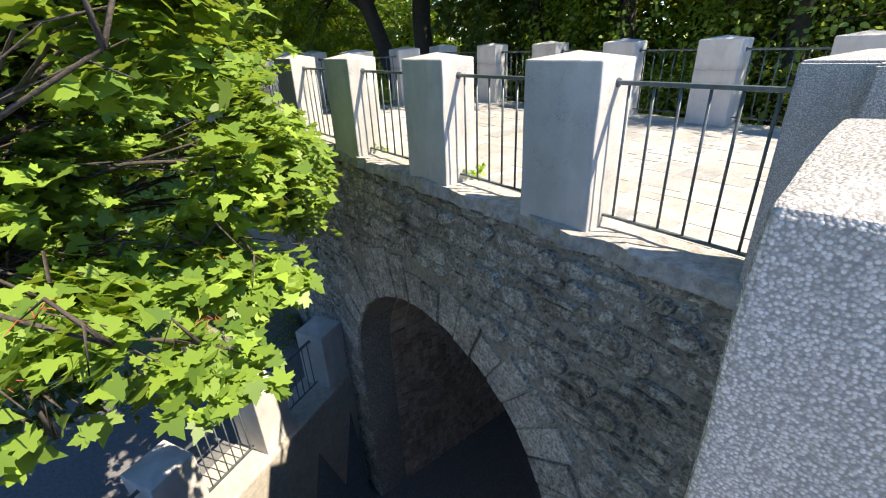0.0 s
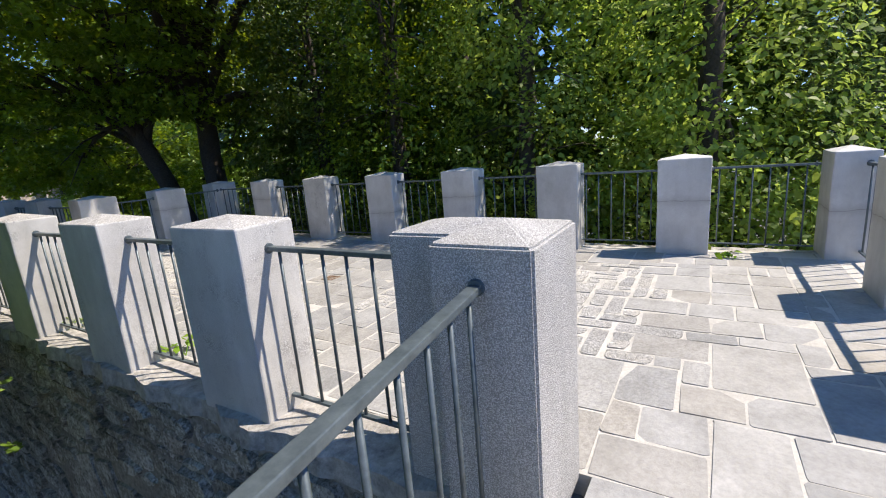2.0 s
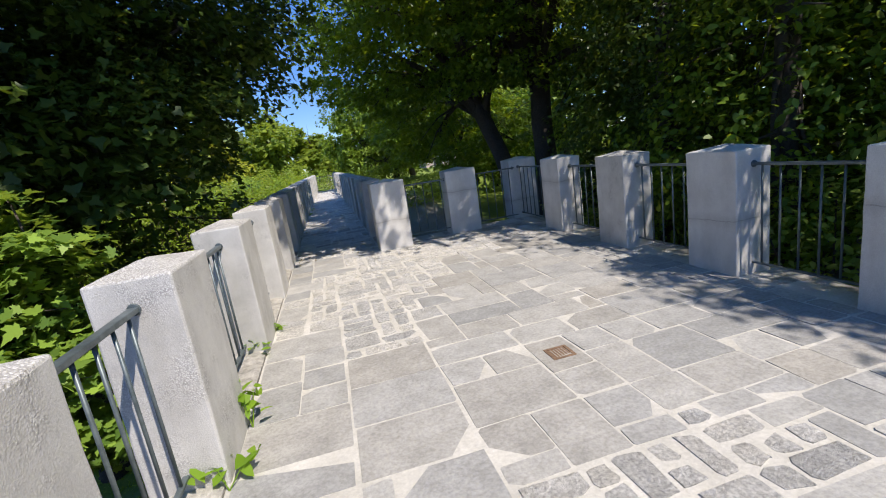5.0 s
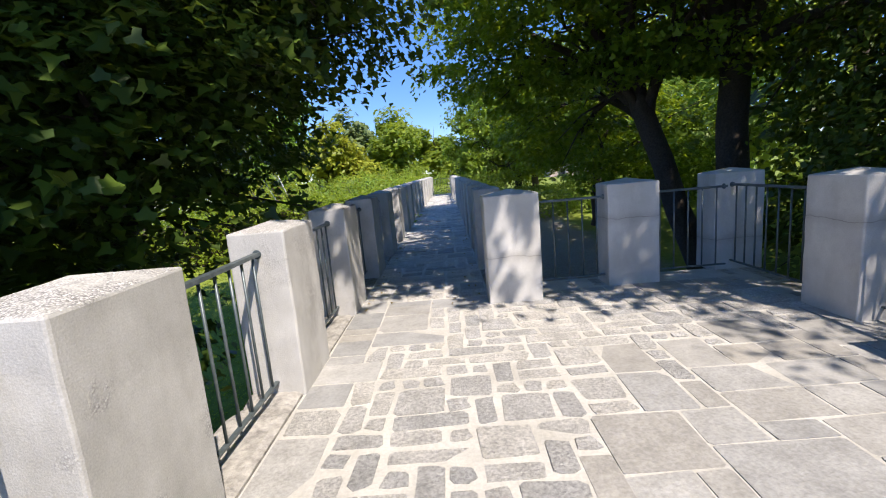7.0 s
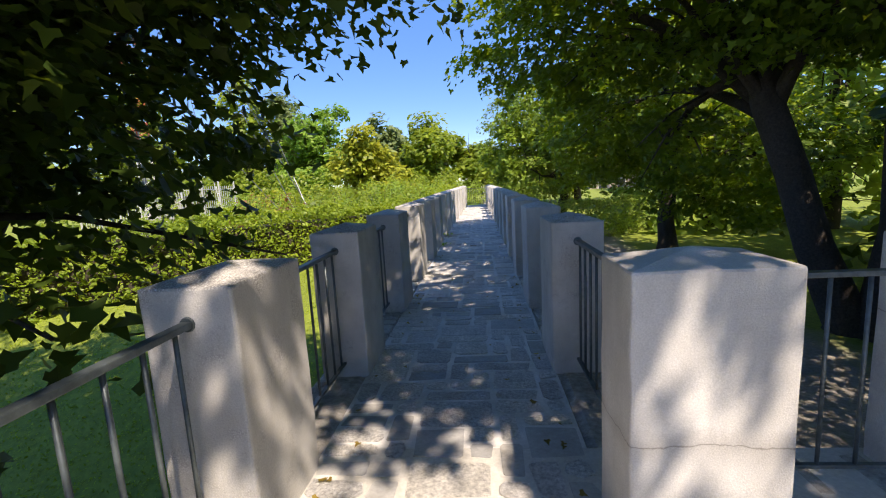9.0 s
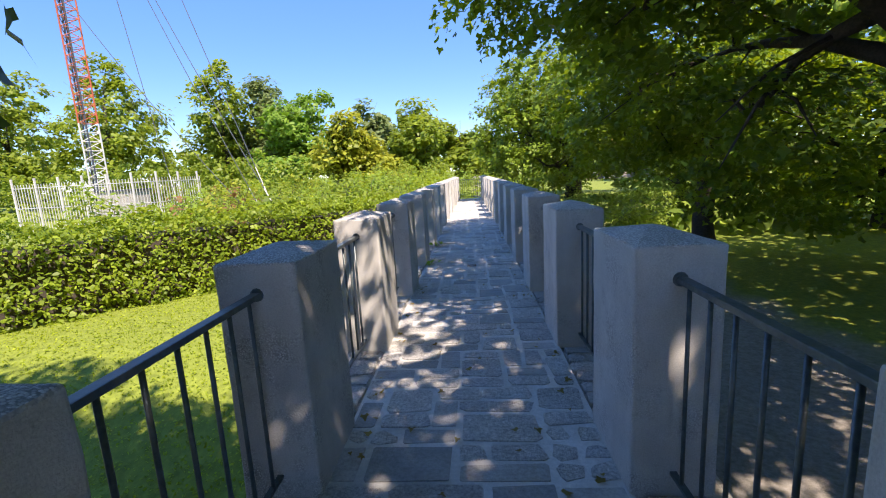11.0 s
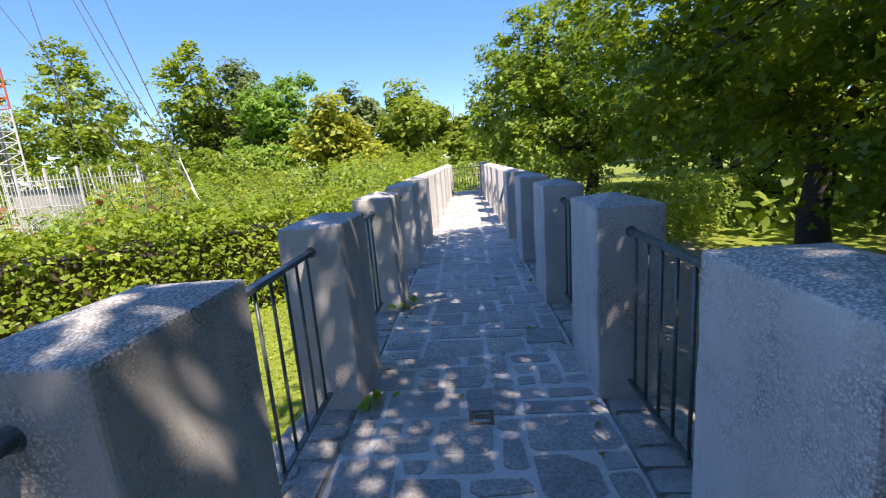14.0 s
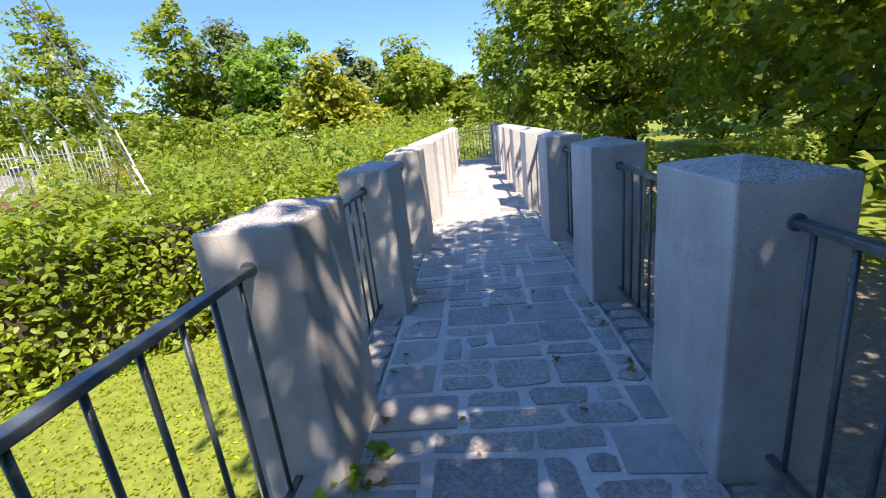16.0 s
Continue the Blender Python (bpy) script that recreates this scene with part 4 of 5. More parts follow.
# the hedge runs aslant to the walkway
def leaf_band(name, a, b, width, height, density, size, mat, seed, label, category, bumpy=0.12, kind="stuff"):
    """Leaves over the faces and top of a long clipped mass from a to b, standing on the ground."""
    rng = np.random.default_rng(seed)
    a, b = np.array(a, float), np.array(b, float)
    along = b - a
    length = np.linalg.norm(along)
    along /= length
    side = np.array((along[1], -along[0]))
    n = int(density * length * (2 * height + width))
    s = rng.random(n) * length
    pick = rng.random(n) * (2 * height + width)
    d = np.where(pick < height, width / 2, np.where(pick < 2 * height, -width / 2, rng.uniform(-width / 2, width / 2, n)))
    up = np.where(pick < height, pick, np.where(pick < 2 * height, pick - height, height))
    wave = np.array([bumpy * noise.noise(Vector((si * 1.3, ui * 1.6, di + seed))) + 0.5 * bumpy * noise.noise(Vector((si * 4, ui * 4, di))) for si, ui, di in zip(s, up, d)])
    deep = rng.random(n) ** 2 * 0.28
    on_side = pick < 2 * height
    d = np.where(on_side, d + np.sign(d) * (wave - deep), d)
    up = np.where(on_side, up, up + 1.6 * wave - deep * 0.6)
    xy = a + s[:, None] * along + d[:, None] * side
    z = np.array([ground_z(*p) for p in xy]) + up
    out = np.where(on_side[:, None], np.sign(d)[:, None] * np.append(side, 0) * 0.5 + (0, 0, 0.75), np.array((0, 0, 1.0)))
    q = out + rng.normal(size=(n, 3)) * 0.45
    q /= np.linalg.norm(q, axis=1, keepdims=True)
    ob = new(name, leaf_mesh(name, np.column_stack([xy, z]), size * rng.uniform(0.6, 1.3, n), q, OVAL_SHAPE, mat, rng))
    return tagged(ob, label, category, kind=kind)


# Leaf band added as a backdrop to darken the gaps between trees.
leaf_band("thicket", (13.4, -15.0), (13.2, 13.0), 1.6, 7.0, 40, 0.34, SHADED_LEAF, 8, "leafy backdrop added behind the terrace, coloured as if in shade", "thicket", 0.9)
leaf_band("thicket", (-34.0, 41.0), (-9.0, 47.0), 1.6, 3.4, 24, 0.34, FAR_LEAF, 28, "loose green undergrowth behind the mast compound", "thicket", 0.8)
hedge = leaf_band("hedge", (-9.0, 14.4), (2.2, 25.2), 1.6, 1.75, 420, 0.105, HEDGE_LEAF, 5, "clipped hornbeam hedge in bright green leaf", "hedge", 0.24)
# Solid bark-coloured box that fills the leaf band.
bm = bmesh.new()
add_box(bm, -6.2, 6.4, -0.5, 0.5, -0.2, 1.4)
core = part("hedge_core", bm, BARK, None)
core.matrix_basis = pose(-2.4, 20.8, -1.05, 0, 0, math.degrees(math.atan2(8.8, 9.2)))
tagged(core, "dark bark-coloured box inside the hedge", "hedge", kind="stuff")
leaf_band("hedge", (2.35, 25.4), (2.35, 34.5), 0.9, 2.0, 200, 0.12, HEDGE_LEAF, 6, "clipped hedge along the walkway's far stretch", "hedge")

leaf_band("hedge", (7.4, 26.0), (15.0, 31.0), 1.2, 1.5, 150, 0.13, HORNBEAM, 7, "dark clipped hedge beyond the gravel path", "hedge")


def bush(x, y, r, h, mat, seed, count=700, size=0.13):
    rng = np.random.default_rng(seed)
    z = ground_z(x, y)
    root = new("shrub")
    root.location = (x, y, z)
    rnd = random.Random(seed)
    for _ in range(3):
        bm = bmesh.new()
        tip = Vector((rnd.uniform(-0.7, 0.7) * r, rnd.uniform(-0.7, 0.7) * r, h * rnd.uniform(0.7, 0.95)))
        add_tube(bm, [Vector((0, 0, -0.1)), tip * 0.5 + Vector((0, 0, 0.1)), tip], [0.025, 0.016, 0.006], 5)
        part("stem", bm, BARK, root)
    p, q = crown_points([((0, 0, h * 0.5), (r, r, h * 0.5)), ((0.3 * r, -0.2 * r, h * 0.68), (r * 0.6, r * 0.6, h * 0.36))], count, rng, 0.2, 18, 0.6, 1.0)
    ob = new("foliage", leaf_mesh("foliage", p, size * rng.uniform(0.6, 1.3, len(p)), q, OVAL_SHAPE, mat, rng))
    ob.parent = root
    return tagged(root, "loose overgrown shrub behind the hedge", "shrub", "shrubs")


rnd = random.Random(4)
for i in range(70):
    y = rnd.uniform(21, 58)
    x = rnd.uniform(-0.62 * (y - 10), 2.2 - 0.03 * y)
    if y < x + 24.3 or (x < -11 and 31 < y < 38):
        continue
    mat = rnd.choice([SHRUB_LEAF, SHRUB_LEAF, HEDGE_LEAF, SHRUB_LEAF, FAR_LEAF, RUST_LEAF if rnd.random() < 0.5 else YELLOW_LEAF])
    bush(x, y, rnd.uniform(0.9, 1.7), rnd.uniform(1.9, 2.4) + 0.02 * (y - 20) - (0.5 if x < -9 else 0), mat, 200 + i, 480, 0.175)
for i, (x, y) in enumerate([(3.0, 36.2), (4.4, 36.6), (5.8, 36.0), (1.2, 36.5), (7.4, 37.5), (6.6, 33.0), (7.8, 30.5), (2.0, 39), (4, 40), (6, 41)]):
    bush(x, y, 1.2, 2.3, HEDGE_LEAF if i % 2 else SHRUB_LEAF, 300 + i, 900, 0.13)
for i in range(9):
    bush(9.0 + 0.5 * math.sin(i * 2.1), -1.5 + i * 1.35, 0.95, 2.2, HORNBEAM, 330 + i, 1300, 0.09)

# lawn blades on the slope beside the walkway
rng = np.random.default_rng(9)
n = 45000
x = 2.85 - 9.0 * rng.random(n) ** 1.3
y = 8.6 + 15.0 * rng.random(n)
keep = y < x + 22.5
x, y = x[keep], y[keep]
z = np.array([ground_z(a, b) for a, b in zip(x, y)]) + 0.02
q = rng.normal(size=(len(x), 3)) * 0.55 + (0, 0, 0.8)
q /= np.linalg.norm(q, axis=1, keepdims=True)
lawn_ob = new("lawn", leaf_mesh("lawn", np.column_stack([x, y, z]), rng.uniform(0.02, 0.055, len(x)), q, OVAL_SHAPE, GRASS, rng))
tagged(lawn_ob, "sunny lawn of grass and clover", "lawn", kind="stuff")


# ---- mast, wires, fence and house beyond the park ----
WHITE_PAINT = plain_rough("white paint", (0.50, 0.50, 0.49), (0.68, 0.68, 0.66), 8, 0.6, 0.001)
RED_PAINT = plain_rough("red mast paint", (0.42, 0.09, 0.04), (0.55, 0.14, 0.06), 8, 0.6, 0.001)
CABLE = plain_rough("cable", (0.05, 0.06, 0.075), (0.09, 0.105, 0.125), 10, 0.75, 0.001)
ROOF_TILE = plain_rough("roof tiles", (0.30, 0.10, 0.06), (0.46, 0.17, 0.10), 12, 0.85, 0.01)
HOUSE_WALL = plain_rough("house plaster", (0.52, 0.40, 0.36), (0.64, 0.52, 0.48), 4, 0.9, 0.002)
DARK_GLASS = plain_rough("house glass", (0.03, 0.035, 0.04), (0.05, 0.055, 0.06), 3, 0.15, 0.0)

MAST_AT = Vector((-16.95, 34.6, -0.87))
SECTION = 2.95
mast = new("radio_mast")
mast.location = MAST_AT
corner = [Vector((0.50 * math.cos(a), 0.50 * math.sin(a), 0)) for a in (0.4, 0.4 + 2.094, 0.4 + 4.188)]
for s in range(12):
    paint = WHITE_PAINT if s in (0, 1, 6, 7, 10) else RED_PAINT
    for i in range(3):
        a, b = corner[i], corner[(i + 1) % 3]
        bm = bmesh.new()
        add_tube(bm, [a + Vector((0, 0, s * SECTION)), a + Vector((0, 0, (s + 1) * SECTION))], [0.042, 0.042], 6)
        part("leg", bm, paint, mast)
        bm = bmesh.new()
        add_tube(bm, [a, b + Vector((0, 0, SECTION / 6))], [0.022, 0.022], 4)
        first = part("brace", bm, paint, mast)
        bm = bmesh.new()
        add_tube(bm, [a, b], [0.018, 0.018], 4)
        flat_bar = part("strut", bm, paint, mast)
        first.location.z = flat_bar.location.z = s * SECTION
        for k in range(1, 6):
            for src in (first, flat_bar):
                o = src.copy()
                scene.collection.objects.link(o)
                o.location.z = s * SECTION + k * SECTION / 6
for i in range(2):
    bm = bmesh.new()
    add_tube(bm, [(0.12 - 0.2 * i, -0.22, 0), (0.12 - 0.2 * i, -0.22, 35.3)], [0.045, 0.045], 5)
    part("feeder_cable", bm, CABLE, mast, "dark feeder cable")
for i in range(3):
    bm = bmesh.new()
    add_tube(bm, [(-0.75 + 0.1 * i, 0.15, 15.2 + 0.35 * i), (-0.2, 0.15, 15.2 + 0.35 * i)], [0.15, 0.11], 10)
    part("dish", bm, WHITE_PAINT, mast, "white aerial drum")
tagged(mast, "red and white lattice radio mast with cables", "mast")

for i, (zt, foot) in enumerate([(12.5, (-4.3, 28.2)), (24.0, (-3.9, 27.8)), (33.5, (-2.9, 26.6)), (24.0, (-2.5, 26.3)), (33.5, (-9.8, 31.0))]):
    a = MAST_AT + Vector((0, 0, zt))
    b = Vector((foot[0], foot[1], ground_z(*foot) + 0.1))
    wire = new("guy_wire")
    wire.location = b
    line = [a.lerp(b, f) - b - Vector((0, 0, 0.02 * (a - b).length * math.sin(math.pi * f))) for f in np.linspace(0, 1, 12)]
    bm = bmesh.new()
    add_tube(bm, line, [0.017] * 12, 5)
    part("cable", bm, CABLE, wire)
    bm = bmesh.new()
    add_tube(bm, [line[-1], line[-2]], [0.019, 0.019], 8)
    part("sleeve", bm, WHITE_PAINT, wire, "white plastic guard")
    tagged(wire, "steel guy wire of the mast with white guard", "cable", "guy wires")

fence = new("fence")
fence.location = (-20.0, 32.6, -0.87)
for i in range(66):
    f = i / 65
    p = Vector((8.0 * f / 0.7, -0.6 * f / 0.7, 0)) if f < 0.7 else Vector((8.0, -0.6 + (f - 0.7) * 14, 0))
    bm = bmesh.new()
    main = i % 8 == 0
    w = 0.04 if main else 0.013
    add_box(bm, p.x - w, p.x + w, p.y - w, p.y + w, -0.2, 3.05 if main else 2.75, 0.006)
    part("post" if main else "picket", bm, WHITE_PAINT, fence)
for z in (0.4, 1.5, 2.55):
    bm = bmesh.new()
    add_tube(bm, [(0, 0, z), (8.0, -0.6, z), (8.0, 3.6, z)], [0.022] * 3, 6)
    part("rail", bm, WHITE_PAINT, fence)
tagged(fence, "white metal fence round the mast compound", "fence")
hut = new("equipment_hut")
hut.location = (-15.4, 34.4, -0.87)
bm = bmesh.new()
add_box(bm, -1.1, 1.1, -0.6, 0.6, -0.2, 2.15, 0.03)
part("body", bm, COPING, hut)
bm = bmesh.new()
add_box(bm, -1.2, 1.2, -0.7, 0.7, 2.15, 2.23, 0.02)
part("roof", bm, CABLE, hut, "flat grey roof")
tagged(hut, "low pale grey equipment hut behind the fence", "hut")

house = new("house")
house.location = (26.5, 84.0, -2.5)
bm = bmesh.new()
add_box(bm, -5, 5, -4, 4, -0.5, 4.2)
part("wall", bm, HOUSE_WALL, house)
bm = bmesh.new()
for x0, x1, y0, y1, zz in ((-5.6, 5.6, -4.6, 0.05, 1), (-5.6, 5.6, -0.05, 4.6, -1)):
    lowy, highy = (y0, y1) if zz > 0 else (y1, y0)
    vs = [bm.verts.new(c) for c in ((x0, lowy, 4.0), (x1, lowy, 4.0), (x1, highy, 7.2), (x0, highy, 7.2), (x0, lowy, 4.2), (x1, lowy, 4.2), (x1, highy, 7.4), (x0, highy, 7.4))]
    for q in ((0, 1, 2, 3), (4, 7, 6, 5), (0, 4, 5, 1), (2, 6, 7, 3), (0, 3, 7, 4), (1, 5, 6, 2)):
        bm.faces.new([vs[j] for j in q])
bmesh.ops.recalc_face_normals(bm, faces=bm.faces)
part("roof", bm, ROOF_TILE, house, "red tiled gable roof")
for i in range(3):
    bm = bmesh.new()
    add_box(bm, -3.6 + 2.8 * i, -2.4 + 2.8 * i, -4.05, -3.95, 1.2, 2.8, 0.02)
    w = part("window", bm, DARK_GLASS, house, "dark window")
    bm = bmesh.new()
    for a, b, c, d in ((-3.7, -2.3, 1.1, 1.2), (-3.7, -2.3, 2.8, 2.9), (-3.7, -3.6, 1.2, 2.8), (-2.4, -2.3, 1.2, 2.8)):
        add_box(bm, a + 2.8 * i, b + 2.8 * i, -4.08, -3.94, c, d)
    part("frame", bm, WHITE_PAINT, w)
tagged(house, "pinkish house with a red tiled roof among trees", "house")


# ---- weeds, drains and fallen leaves ----
def weed(x, y, height, leaves, seed):
    rnd = random.Random(seed)
    rng = np.random.default_rng(seed)
    plant = new("weed")
    plant.location = (x, y, 0.02)
    bm = bmesh.new()
    tops = []
    for _ in range(max(2, leaves // 9)):
        tip = Vector((rnd.uniform(-0.12, 0.12), rnd.uniform(-0.12, 0.12), height * rnd.uniform(0.6, 1.0)))
        add_tube(bm, [(0, 0, -0.02), tip * 0.5 + Vector((0.01, 0, 0.02)), tip], [0.004, 0.003, 0.0015], 5)
        tops.append(tip)
    part("stem", bm, WEED, plant)
    pts = np.array([np.array(rnd.choice(tops)) * rnd.uniform(0.3, 1.0) + rng.normal(size=3) * (0.035, 0.035, 0.015) for _ in range(leaves)])
    q = rng.normal(size=(leaves, 3)) * 0.4 + (0, 0, 1)
    q /= np.linalg.norm(q, axis=1, keepdims=True)
    ob = new("foliage", leaf_mesh("foliage", pts, rng.uniform(0.05, 0.11, leaves), q, OVAL_SHAPE, WEED, rng))
    ob.parent = plant
    return tagged(plant, "small bright green weed growing by a pillar", "weed", "weeds")


weed(3.33, 4.72, 0.30, 34, 1)
weed(3.30, 4.20, 0.12, 22, 2)
weed(3.24, 5.86, 0.13, 30, 3)
weed(3.36, 6.4, 0.05, 8, 4)
weed(3.34, 17.02, 0.06, 9, 5)
weed(3.34, 18.75, 0.07, 10, 6)
weed(7.12, 0.70, 0.07, 12, 7)


RUST = plain_rough("rusty iron", (0.13, 0.075, 0.045), (0.30, 0.19, 0.12), 60, 0.85, 0.003)


def drain(x, y, w, d):
    thing = new("drain_grate")
    thing.location = (x, y, 0.0)
    bm = bmesh.new()
    for a, b, c, e in ((-w, w, -d, -d + 0.02), (-w, w, d - 0.02, d), (-w, -w + 0.02, -d + 0.02, d - 0.02), (w - 0.02, w, -d + 0.02, d - 0.02)):
        add_box(bm, a, b, c, e, -0.03, 0.008)
    part("frame", bm, RUST, thing)
    for i in range(6):
        bm = bmesh.new()
        u = -w + 0.03 + i * (2 * w - 0.06) / 5
        add_box(bm, u - 0.007, u + 0.007, -d + 0.02, d - 0.02, -0.02, 0.004)
        part("slat", bm, RUST, thing)
    bm = bmesh.new()
    add_box(bm, -w + 0.02, w - 0.02, -d + 0.02, d - 0.02, -0.03, -0.016)
    part("pit", bm, BARK, thing, "dark dirty pit")
    return tagged(thing, "small rusty iron drain grate in the paving", "drain", "drain grates")


drain(5.26, 4.62, 0.08, 0.08)
drain(3.98, 16.90, 0.065, 0.065)

DRY_LEAF = leaf_material("dry leaf", (0.16, 0.10, 0.03), (0.34, 0.24, 0.06), (0.4, 0.3, 0.05))
rng = np.random.default_rng(21)
n = 150
pts = np.column_stack([3.42 + 1.1 * rng.random(n), 9 + 12 * rng.random(n), np.full(n, 0.014)])
edge_side = rng.random(n) < 0.6
pts[edge_side, 0] = np.where(rng.random(edge_side.sum()) < 0.5, 3.33 + 0.1 * rng.random(edge_side.sum()), 4.5 + 0.12 * rng.random(edge_side.sum()))
q = rng.normal(size=(n, 3)) * 0.15 + (0, 0, 1)
q /= np.linalg.norm(q, axis=1, keepdims=True)
litter = new("leaf_litter", leaf_mesh("leaf_litter", pts, rng.uniform(0.02, 0.055, n), q, LOBED_SHAPE, DRY_LEAF, rng))
tagged(litter, "dry brown leaves and crumbs on the paving", "litter", kind="stuff")


# ---- paving, stone by stone ----
def stone_verts(x0, x1, y0, y1, z0, z1, rnd, cut, jit, inset=0.006):
    """Corners of an uneven stone: a lower ring and a slightly smaller upper one."""
    cx, cy = min(cut, (x1 - x0) * 0.3), min(cut, (y1 - y0) * 0.3)
    ring = [(x0 + cx, y0), (x1 - cx, y0), (x1, y0 + cy), (x1, y1 - cy), (x1 - cx, y1), (x0 + cx, y1), (x0, y1 - cy), (x0, y0 + cy)]
    ring = [(x + rnd.uniform(-jit, jit), y + rnd.uniform(-jit, jit)) for x, y in ring]
    mx, my = (x0 + x1) / 2, (y0 + y1) / 2
    tilt = (rnd.uniform(-1, 1) * 0.006, rnd.uniform(-1, 1) * 0.006)
    low_ring = [(x, y, z0) for x, y in ring]
    up = []
    for x, y in ring:
        f = 1 - inset / max(0.03, math.hypot(x - mx, y - my))
        u, v = mx + (x - mx) * f, my + (y - my) * f
        up.append((u, v, z1 + tilt[0] * (u - mx) / (x1 - x0) + tilt[1] * (v - my) / (y1 - y0)))
    return low_ring + up


STONE_FACES = [tuple(range(8, 16))] + [(i, (i + 1) % 8, 8 + (i + 1) % 8, 8 + i) for i in range(8)]


def pack(x0, x1, y0, y1, cell, choose, rnd):
    """Fills a rectangle with stones of whole cells, none crossing another."""
    nx, ny = int(round((x1 - x0) / cell)), int(round((y1 - y0) / cell))
    cw, ch = (x1 - x0) / nx, (y1 - y0) / ny
    used = [[False] * nx for _ in range(ny)]
    out = []
    for j in range(ny):
        for i in range(nx):
            if used[j][i]:
                continue
            w, h = choose(x0 + i * cw, y0 + j * ch, rnd)
            w, h = min(w, nx - i), min(h, ny - j)
            while w > 1 and any(used[j][i + k] for k in range(w)):
                w -= 1
            for b in range(h):
                for a in range(w):
                    used[j + b][i + a] = True
            out.append((x0 + i * cw, x0 + (i + w) * cw, y0 + j * ch, y0 + (j + h) * ch))
    return out


def patch(x, y, cx, cy, sx, sy):
    return math.exp(-((x - cx) / sx) ** 2 - ((y - cy) / sy) ** 2)


def rough_zone(x, y):
    """Above zero where old setts show among the flags."""
    best = max(patch(x, y, 4.15, 6.9, 0.85, 1.9), patch(x, y, 5.2, 1.7, 1.3, 0.8), patch(x, y, 5.3, 8.4, 2.0, 0.9), patch(x, y, 5.2, 3.4, 0.6, 0.4))
    return best - 0.45 + 0.35 * noise.noise(Vector((x * 1.3 + 3, y * 1.3, 4.2)))


def choose_terrace(x, y, rnd):
    if rough_zone(x, y) > 0.05:
        return rnd.choice([(2, 1), (1, 1), (2, 2), (1, 1), (2, 1), (3, 1), (1, 2)])
    return rnd.choice([(3, 2), (2, 2), (3, 3), (2, 3), (2, 2), (3, 2), (4, 2), (2, 1), (4, 3), (2, 2)])


def choose_walk(x, y, rnd):
    return rnd.choice([(2, 1), (1, 1), (2, 1), (2, 1), (2, 2), (1, 2), (2, 1), (1, 1), (3, 1), (2, 2), (3, 2)])


def lay(floor, areas, cell, choose, seed, limit, near, far_name, slab_far, rough_only=False):
    """Lays stones: the nearest ones to a stretch of the plan as single pieces, the others joined."""
    rnd = random.Random(seed)
    stones = [s for a in areas for s in pack(*a, cell, choose, rnd)]
    stones.sort(key=lambda s: near((s[0] + s[1]) / 2, (s[2] + s[3]) / 2))
    bulk, faces, kinds = [], [], []
    for i, (x0, x1, y0, y1) in enumerate(stones):
        mx, my = (x0 + x1) / 2, (y0 + y1) / 2
        small = (x1 - x0) * (y1 - y0) < cell * cell * 5.5
        rough = rnd.random() < 0.75 if rough_only else (small and rough_zone(mx, my) > 0.0)
        g = rnd.uniform(0.008, 0.020) if rough else rnd.uniform(0.002, 0.007)
        if rough_only:
            g = rnd.uniform(0.006, 0.022)
        top = rnd.uniform(0.001, 0.0035) + (rnd.uniform(-0.0005, 0.004) if rough else 0)
        vs = stone_verts(x0 + g, x1 - g, y0 + g, y1 - g, -0.05, top, rnd, (0.024 if rough_only else 0.02) if rough else 0.010, 0.015 if rough else 0.008)
        if i < limit:
            o = (mx, my, 0)
            me = bpy.data.meshes.new("paving_stone")
            me.from_pydata([(a - o[0], b - o[1], c) for a, b, c in vs], [], STONE_FACES)
            me.materials.append(SETT if rough else SLAB)
            ob = new("paving_stone", me)
            ob.parent = floor
            ob.location = o
        else:
            base = len(bulk)
            bulk += vs
            faces += [tuple(base + k for k in f) for f in STONE_FACES]
            kinds += [1 if rough else 0] * len(STONE_FACES)
    if bulk:
        me = bpy.data.meshes.new(far_name)
        me.from_pydata(bulk, [], faces)
        me.materials.append(slab_far)
        me.materials.append(SETT_FAR)
        me.polygons.foreach_set("material_index", kinds)
        ob = new(far_name, me)
        ob.parent = floor
        tagged(ob, kind="stuff")


lay(FLOOR_T, [(3.29, C_IN + 0.02, -0.24, 9.36), (-3.0, 3.29, -0.24, 1.24)], 0.15, choose_terrace, 8, 300, lambda x, y: math.hypot(x - 4.8, (y - 4.2) * 0.8), "paving_rest", SLAB_FAR)
GAPS = [(FIRST + PITCH * k + W_LONG + 0.01, FIRST + PITCH * (k + 1) - 0.01) for k in range(1, LAST)]
lay(FLOOR_W, [(3.282, R_IN + 0.018, 9.36, END_Y + 0.3)] + [(R_IN + 0.02, R_OUT - 0.02, a, b) for a, b in GAPS] + [(L_OUT + 0.02, L_IN - 0.02, a, b) for a, b in GAPS], 0.148, choose_walk, 18, 300, lambda x, y: abs(y - 14.5), "paving_rest", SLAB_FAR, True)


# ---- rubble of the arch wall ----
def wall_stone(y0, y1, z0, z1, rnd, proud, cut, jit):
    vs = stone_verts(y0, y1, z0, z1, 0.0, proud, rnd, cut, jit, 0.02)
    return [(WALL_X - c, a, b) for a, b, c in vs]


WALL_FACES = [f[::-1] for f in STONE_FACES]


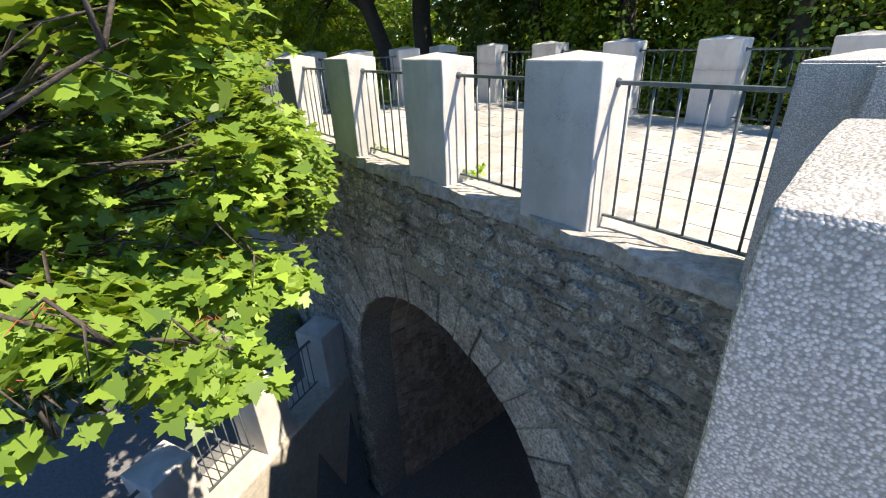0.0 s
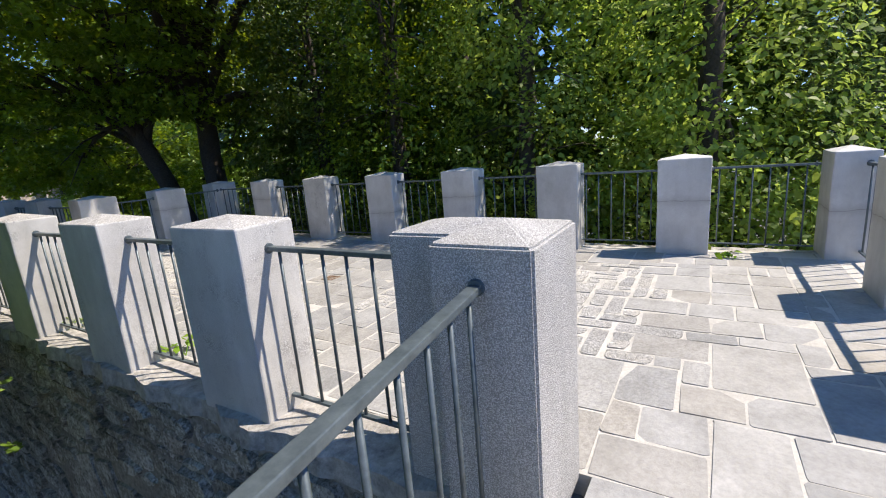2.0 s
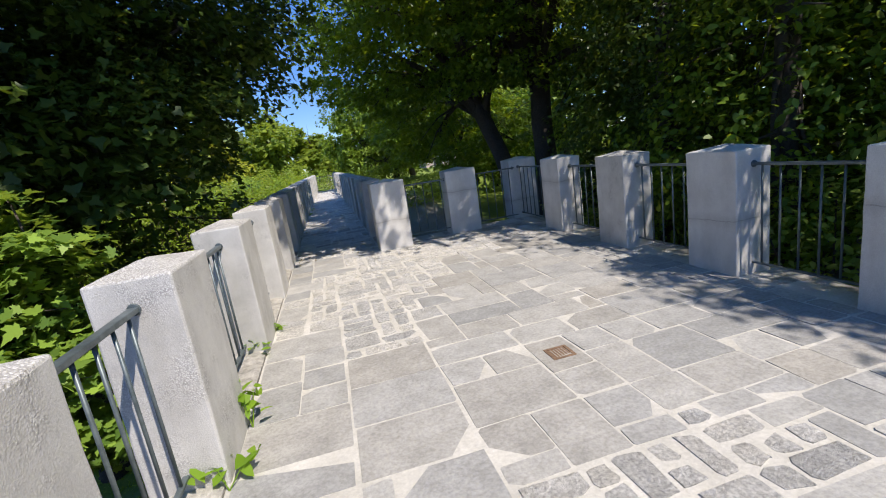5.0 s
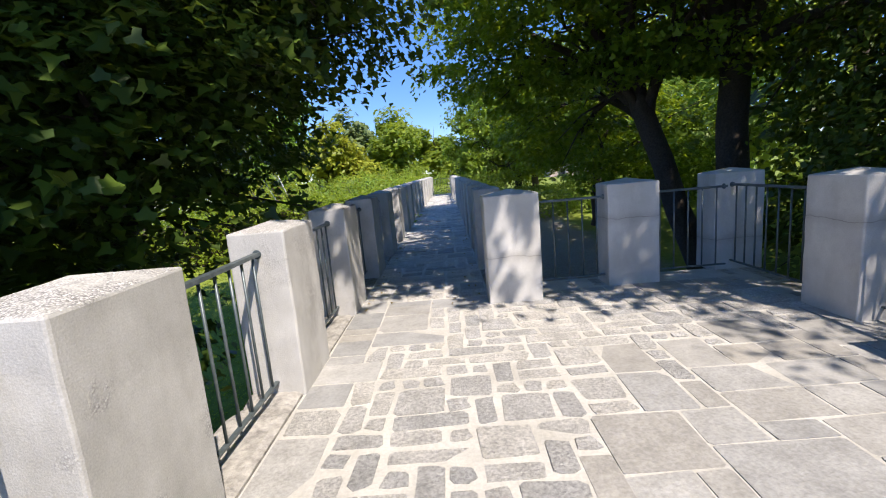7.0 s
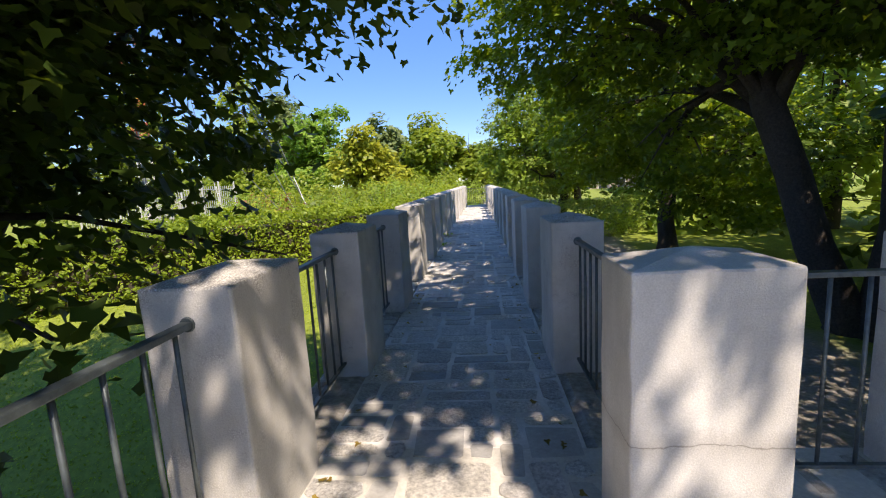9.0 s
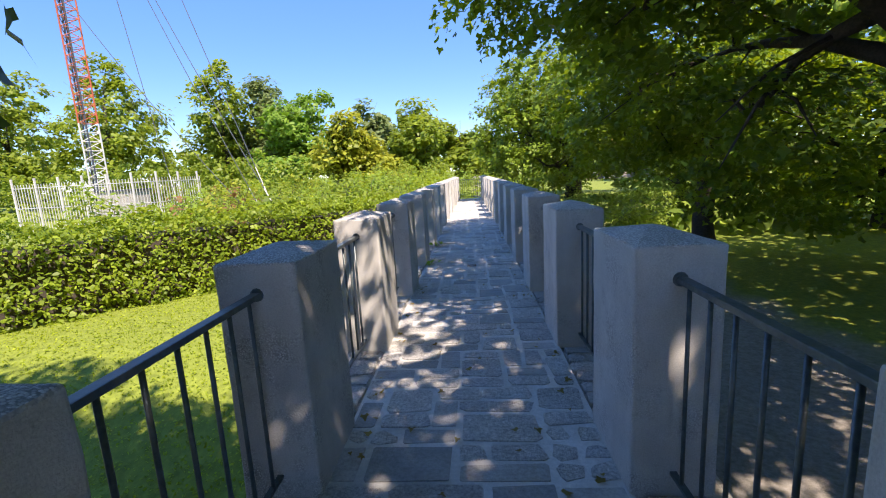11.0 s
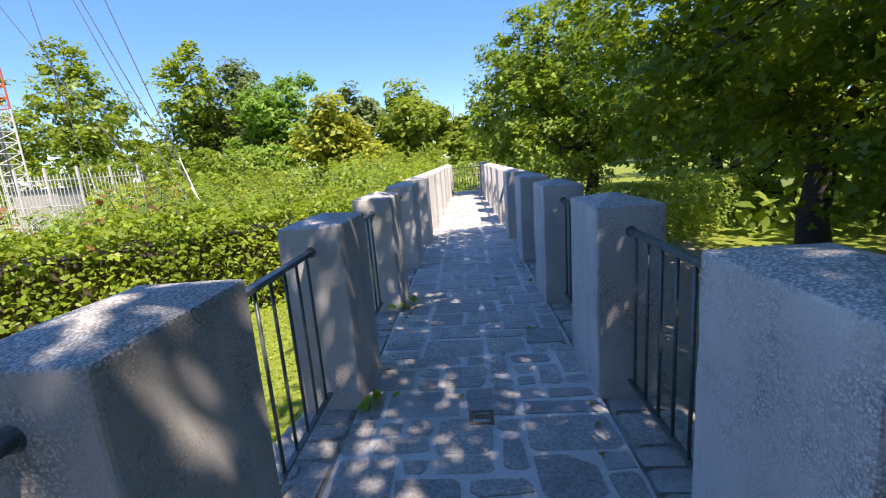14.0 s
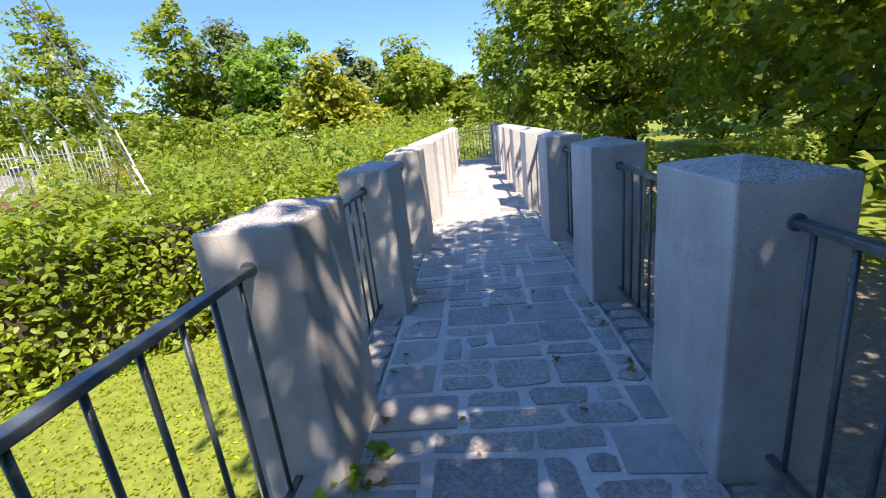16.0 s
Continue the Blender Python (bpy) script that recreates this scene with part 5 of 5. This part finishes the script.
def add_piece(name, vs, mat, parent):
    mid = [sum(v[k] for v in vs) / len(vs) for k in range(3)]
    me = bpy.data.meshes.new(name)
    me.from_pydata([(a - mid[0], b - mid[1], c - mid[2]) for a, b, c in vs], [], WALL_FACES)
    me.materials.append(mat)
    ob = new(name, me)
    ob.parent, ob.location = parent, mid
    return ob


rnd = random.Random(31)
RING = 0.56
stones = []
z = -0.115
while z > -7.0:
    h = rnd.uniform(0.10, 0.23)
    y = 1.44 + rnd.uniform(-0.1, 0.0)
    while y < 9.0:
        w = rnd.uniform(0.12, 0.46)
        hh = h * (1 if rnd.random() < 0.8 else rnd.uniform(0.6, 0.9))
        my, mz = y + w / 2, z - h / 2
        if mz > ARCH_Z:
            inside = math.hypot(my - ARCH_Y, mz - ARCH_Z) < ARCH_R + RING + 0.06
        else:
            inside = abs(my - ARCH_Y) < ARCH_R + 0.3
        if not inside:
            dz = rnd.uniform(-0.03, 0.02) if z < -0.3 else 0.0
            stones.append((max(1.44, y), y + w, z - hh + dz, z + dz))
        y += w
    z -= h
stones.sort(key=lambda s: (s[0] - 3.5) ** 2 * 0.5 + s[2] ** 2)
bulk, faces = [], []
for i, (y0, y1, z0, z1) in enumerate(stones):
    g = rnd.uniform(0.006, 0.014)
    vs = wall_stone(y0 + g, y1 - g, z0 + g, z1 - g, rnd, rnd.uniform(0.008, 0.055), 0.06, 0.02)
    if i < 300:
        add_piece("stone", vs, RUBBLE, WALL_ARCH)
    else:
        base = len(bulk)
        bulk += vs
        faces += [tuple(base + k for k in f) for f in WALL_FACES]
me = bpy.data.meshes.new("rubble_rest")
me.from_pydata(bulk, [], faces)
me.materials.append(RUBBLE_ALL)
ob = new("rubble_rest", me)
ob.parent = WALL_ARCH
tagged(ob, kind="stuff")
# the ring of cut stones
n = 22
for k in range(n):
    a0, a1 = math.pi * k / n + 0.004, math.pi * (k + 1) / n - 0.004
    r1 = ARCH_R + RING + rnd.uniform(-0.17, 0.10)
    prof = [(ARCH_R, a0), (ARCH_R, (a0 + a1) / 2), (ARCH_R, a1), ((ARCH_R + r1) / 2, a1), (r1, a1), (r1, (a0 + a1) / 2), (r1, a0), ((ARCH_R + r1) / 2, a0)]
    pr = rnd.uniform(0.02, 0.04)
    low_ring = [(WALL_X, ARCH_Y + r * math.cos(a), ARCH_Z + r * math.sin(a)) for r, a in prof]
    cy, cz = sum(p[1] for p in low_ring) / 8, sum(p[2] for p in low_ring) / 8
    up = [(WALL_X - pr, cy + (p[1] - cy) * 0.95, cz + (p[2] - cz) * 0.97) for p in low_ring]
    add_piece("voussoir", low_ring + up, VOUSSOIR, WALL_ARCH)
for side in (-1, 1):
    z = ARCH_Z
    while z > -6.9:
        h = rnd.uniform(0.22, 0.36)
        wd = rnd.uniform(0.26, 0.44)
        y0, y1 = sorted((ARCH_Y + side * ARCH_R, ARCH_Y + side * (ARCH_R + wd)))
        add_piece("quoin", wall_stone(y0, y1, z - h + 0.006, z - 0.006, rnd, rnd.uniform(0.02, 0.04), 0.012, 0.004), VOUSSOIR, WALL_ARCH)
        z -= h
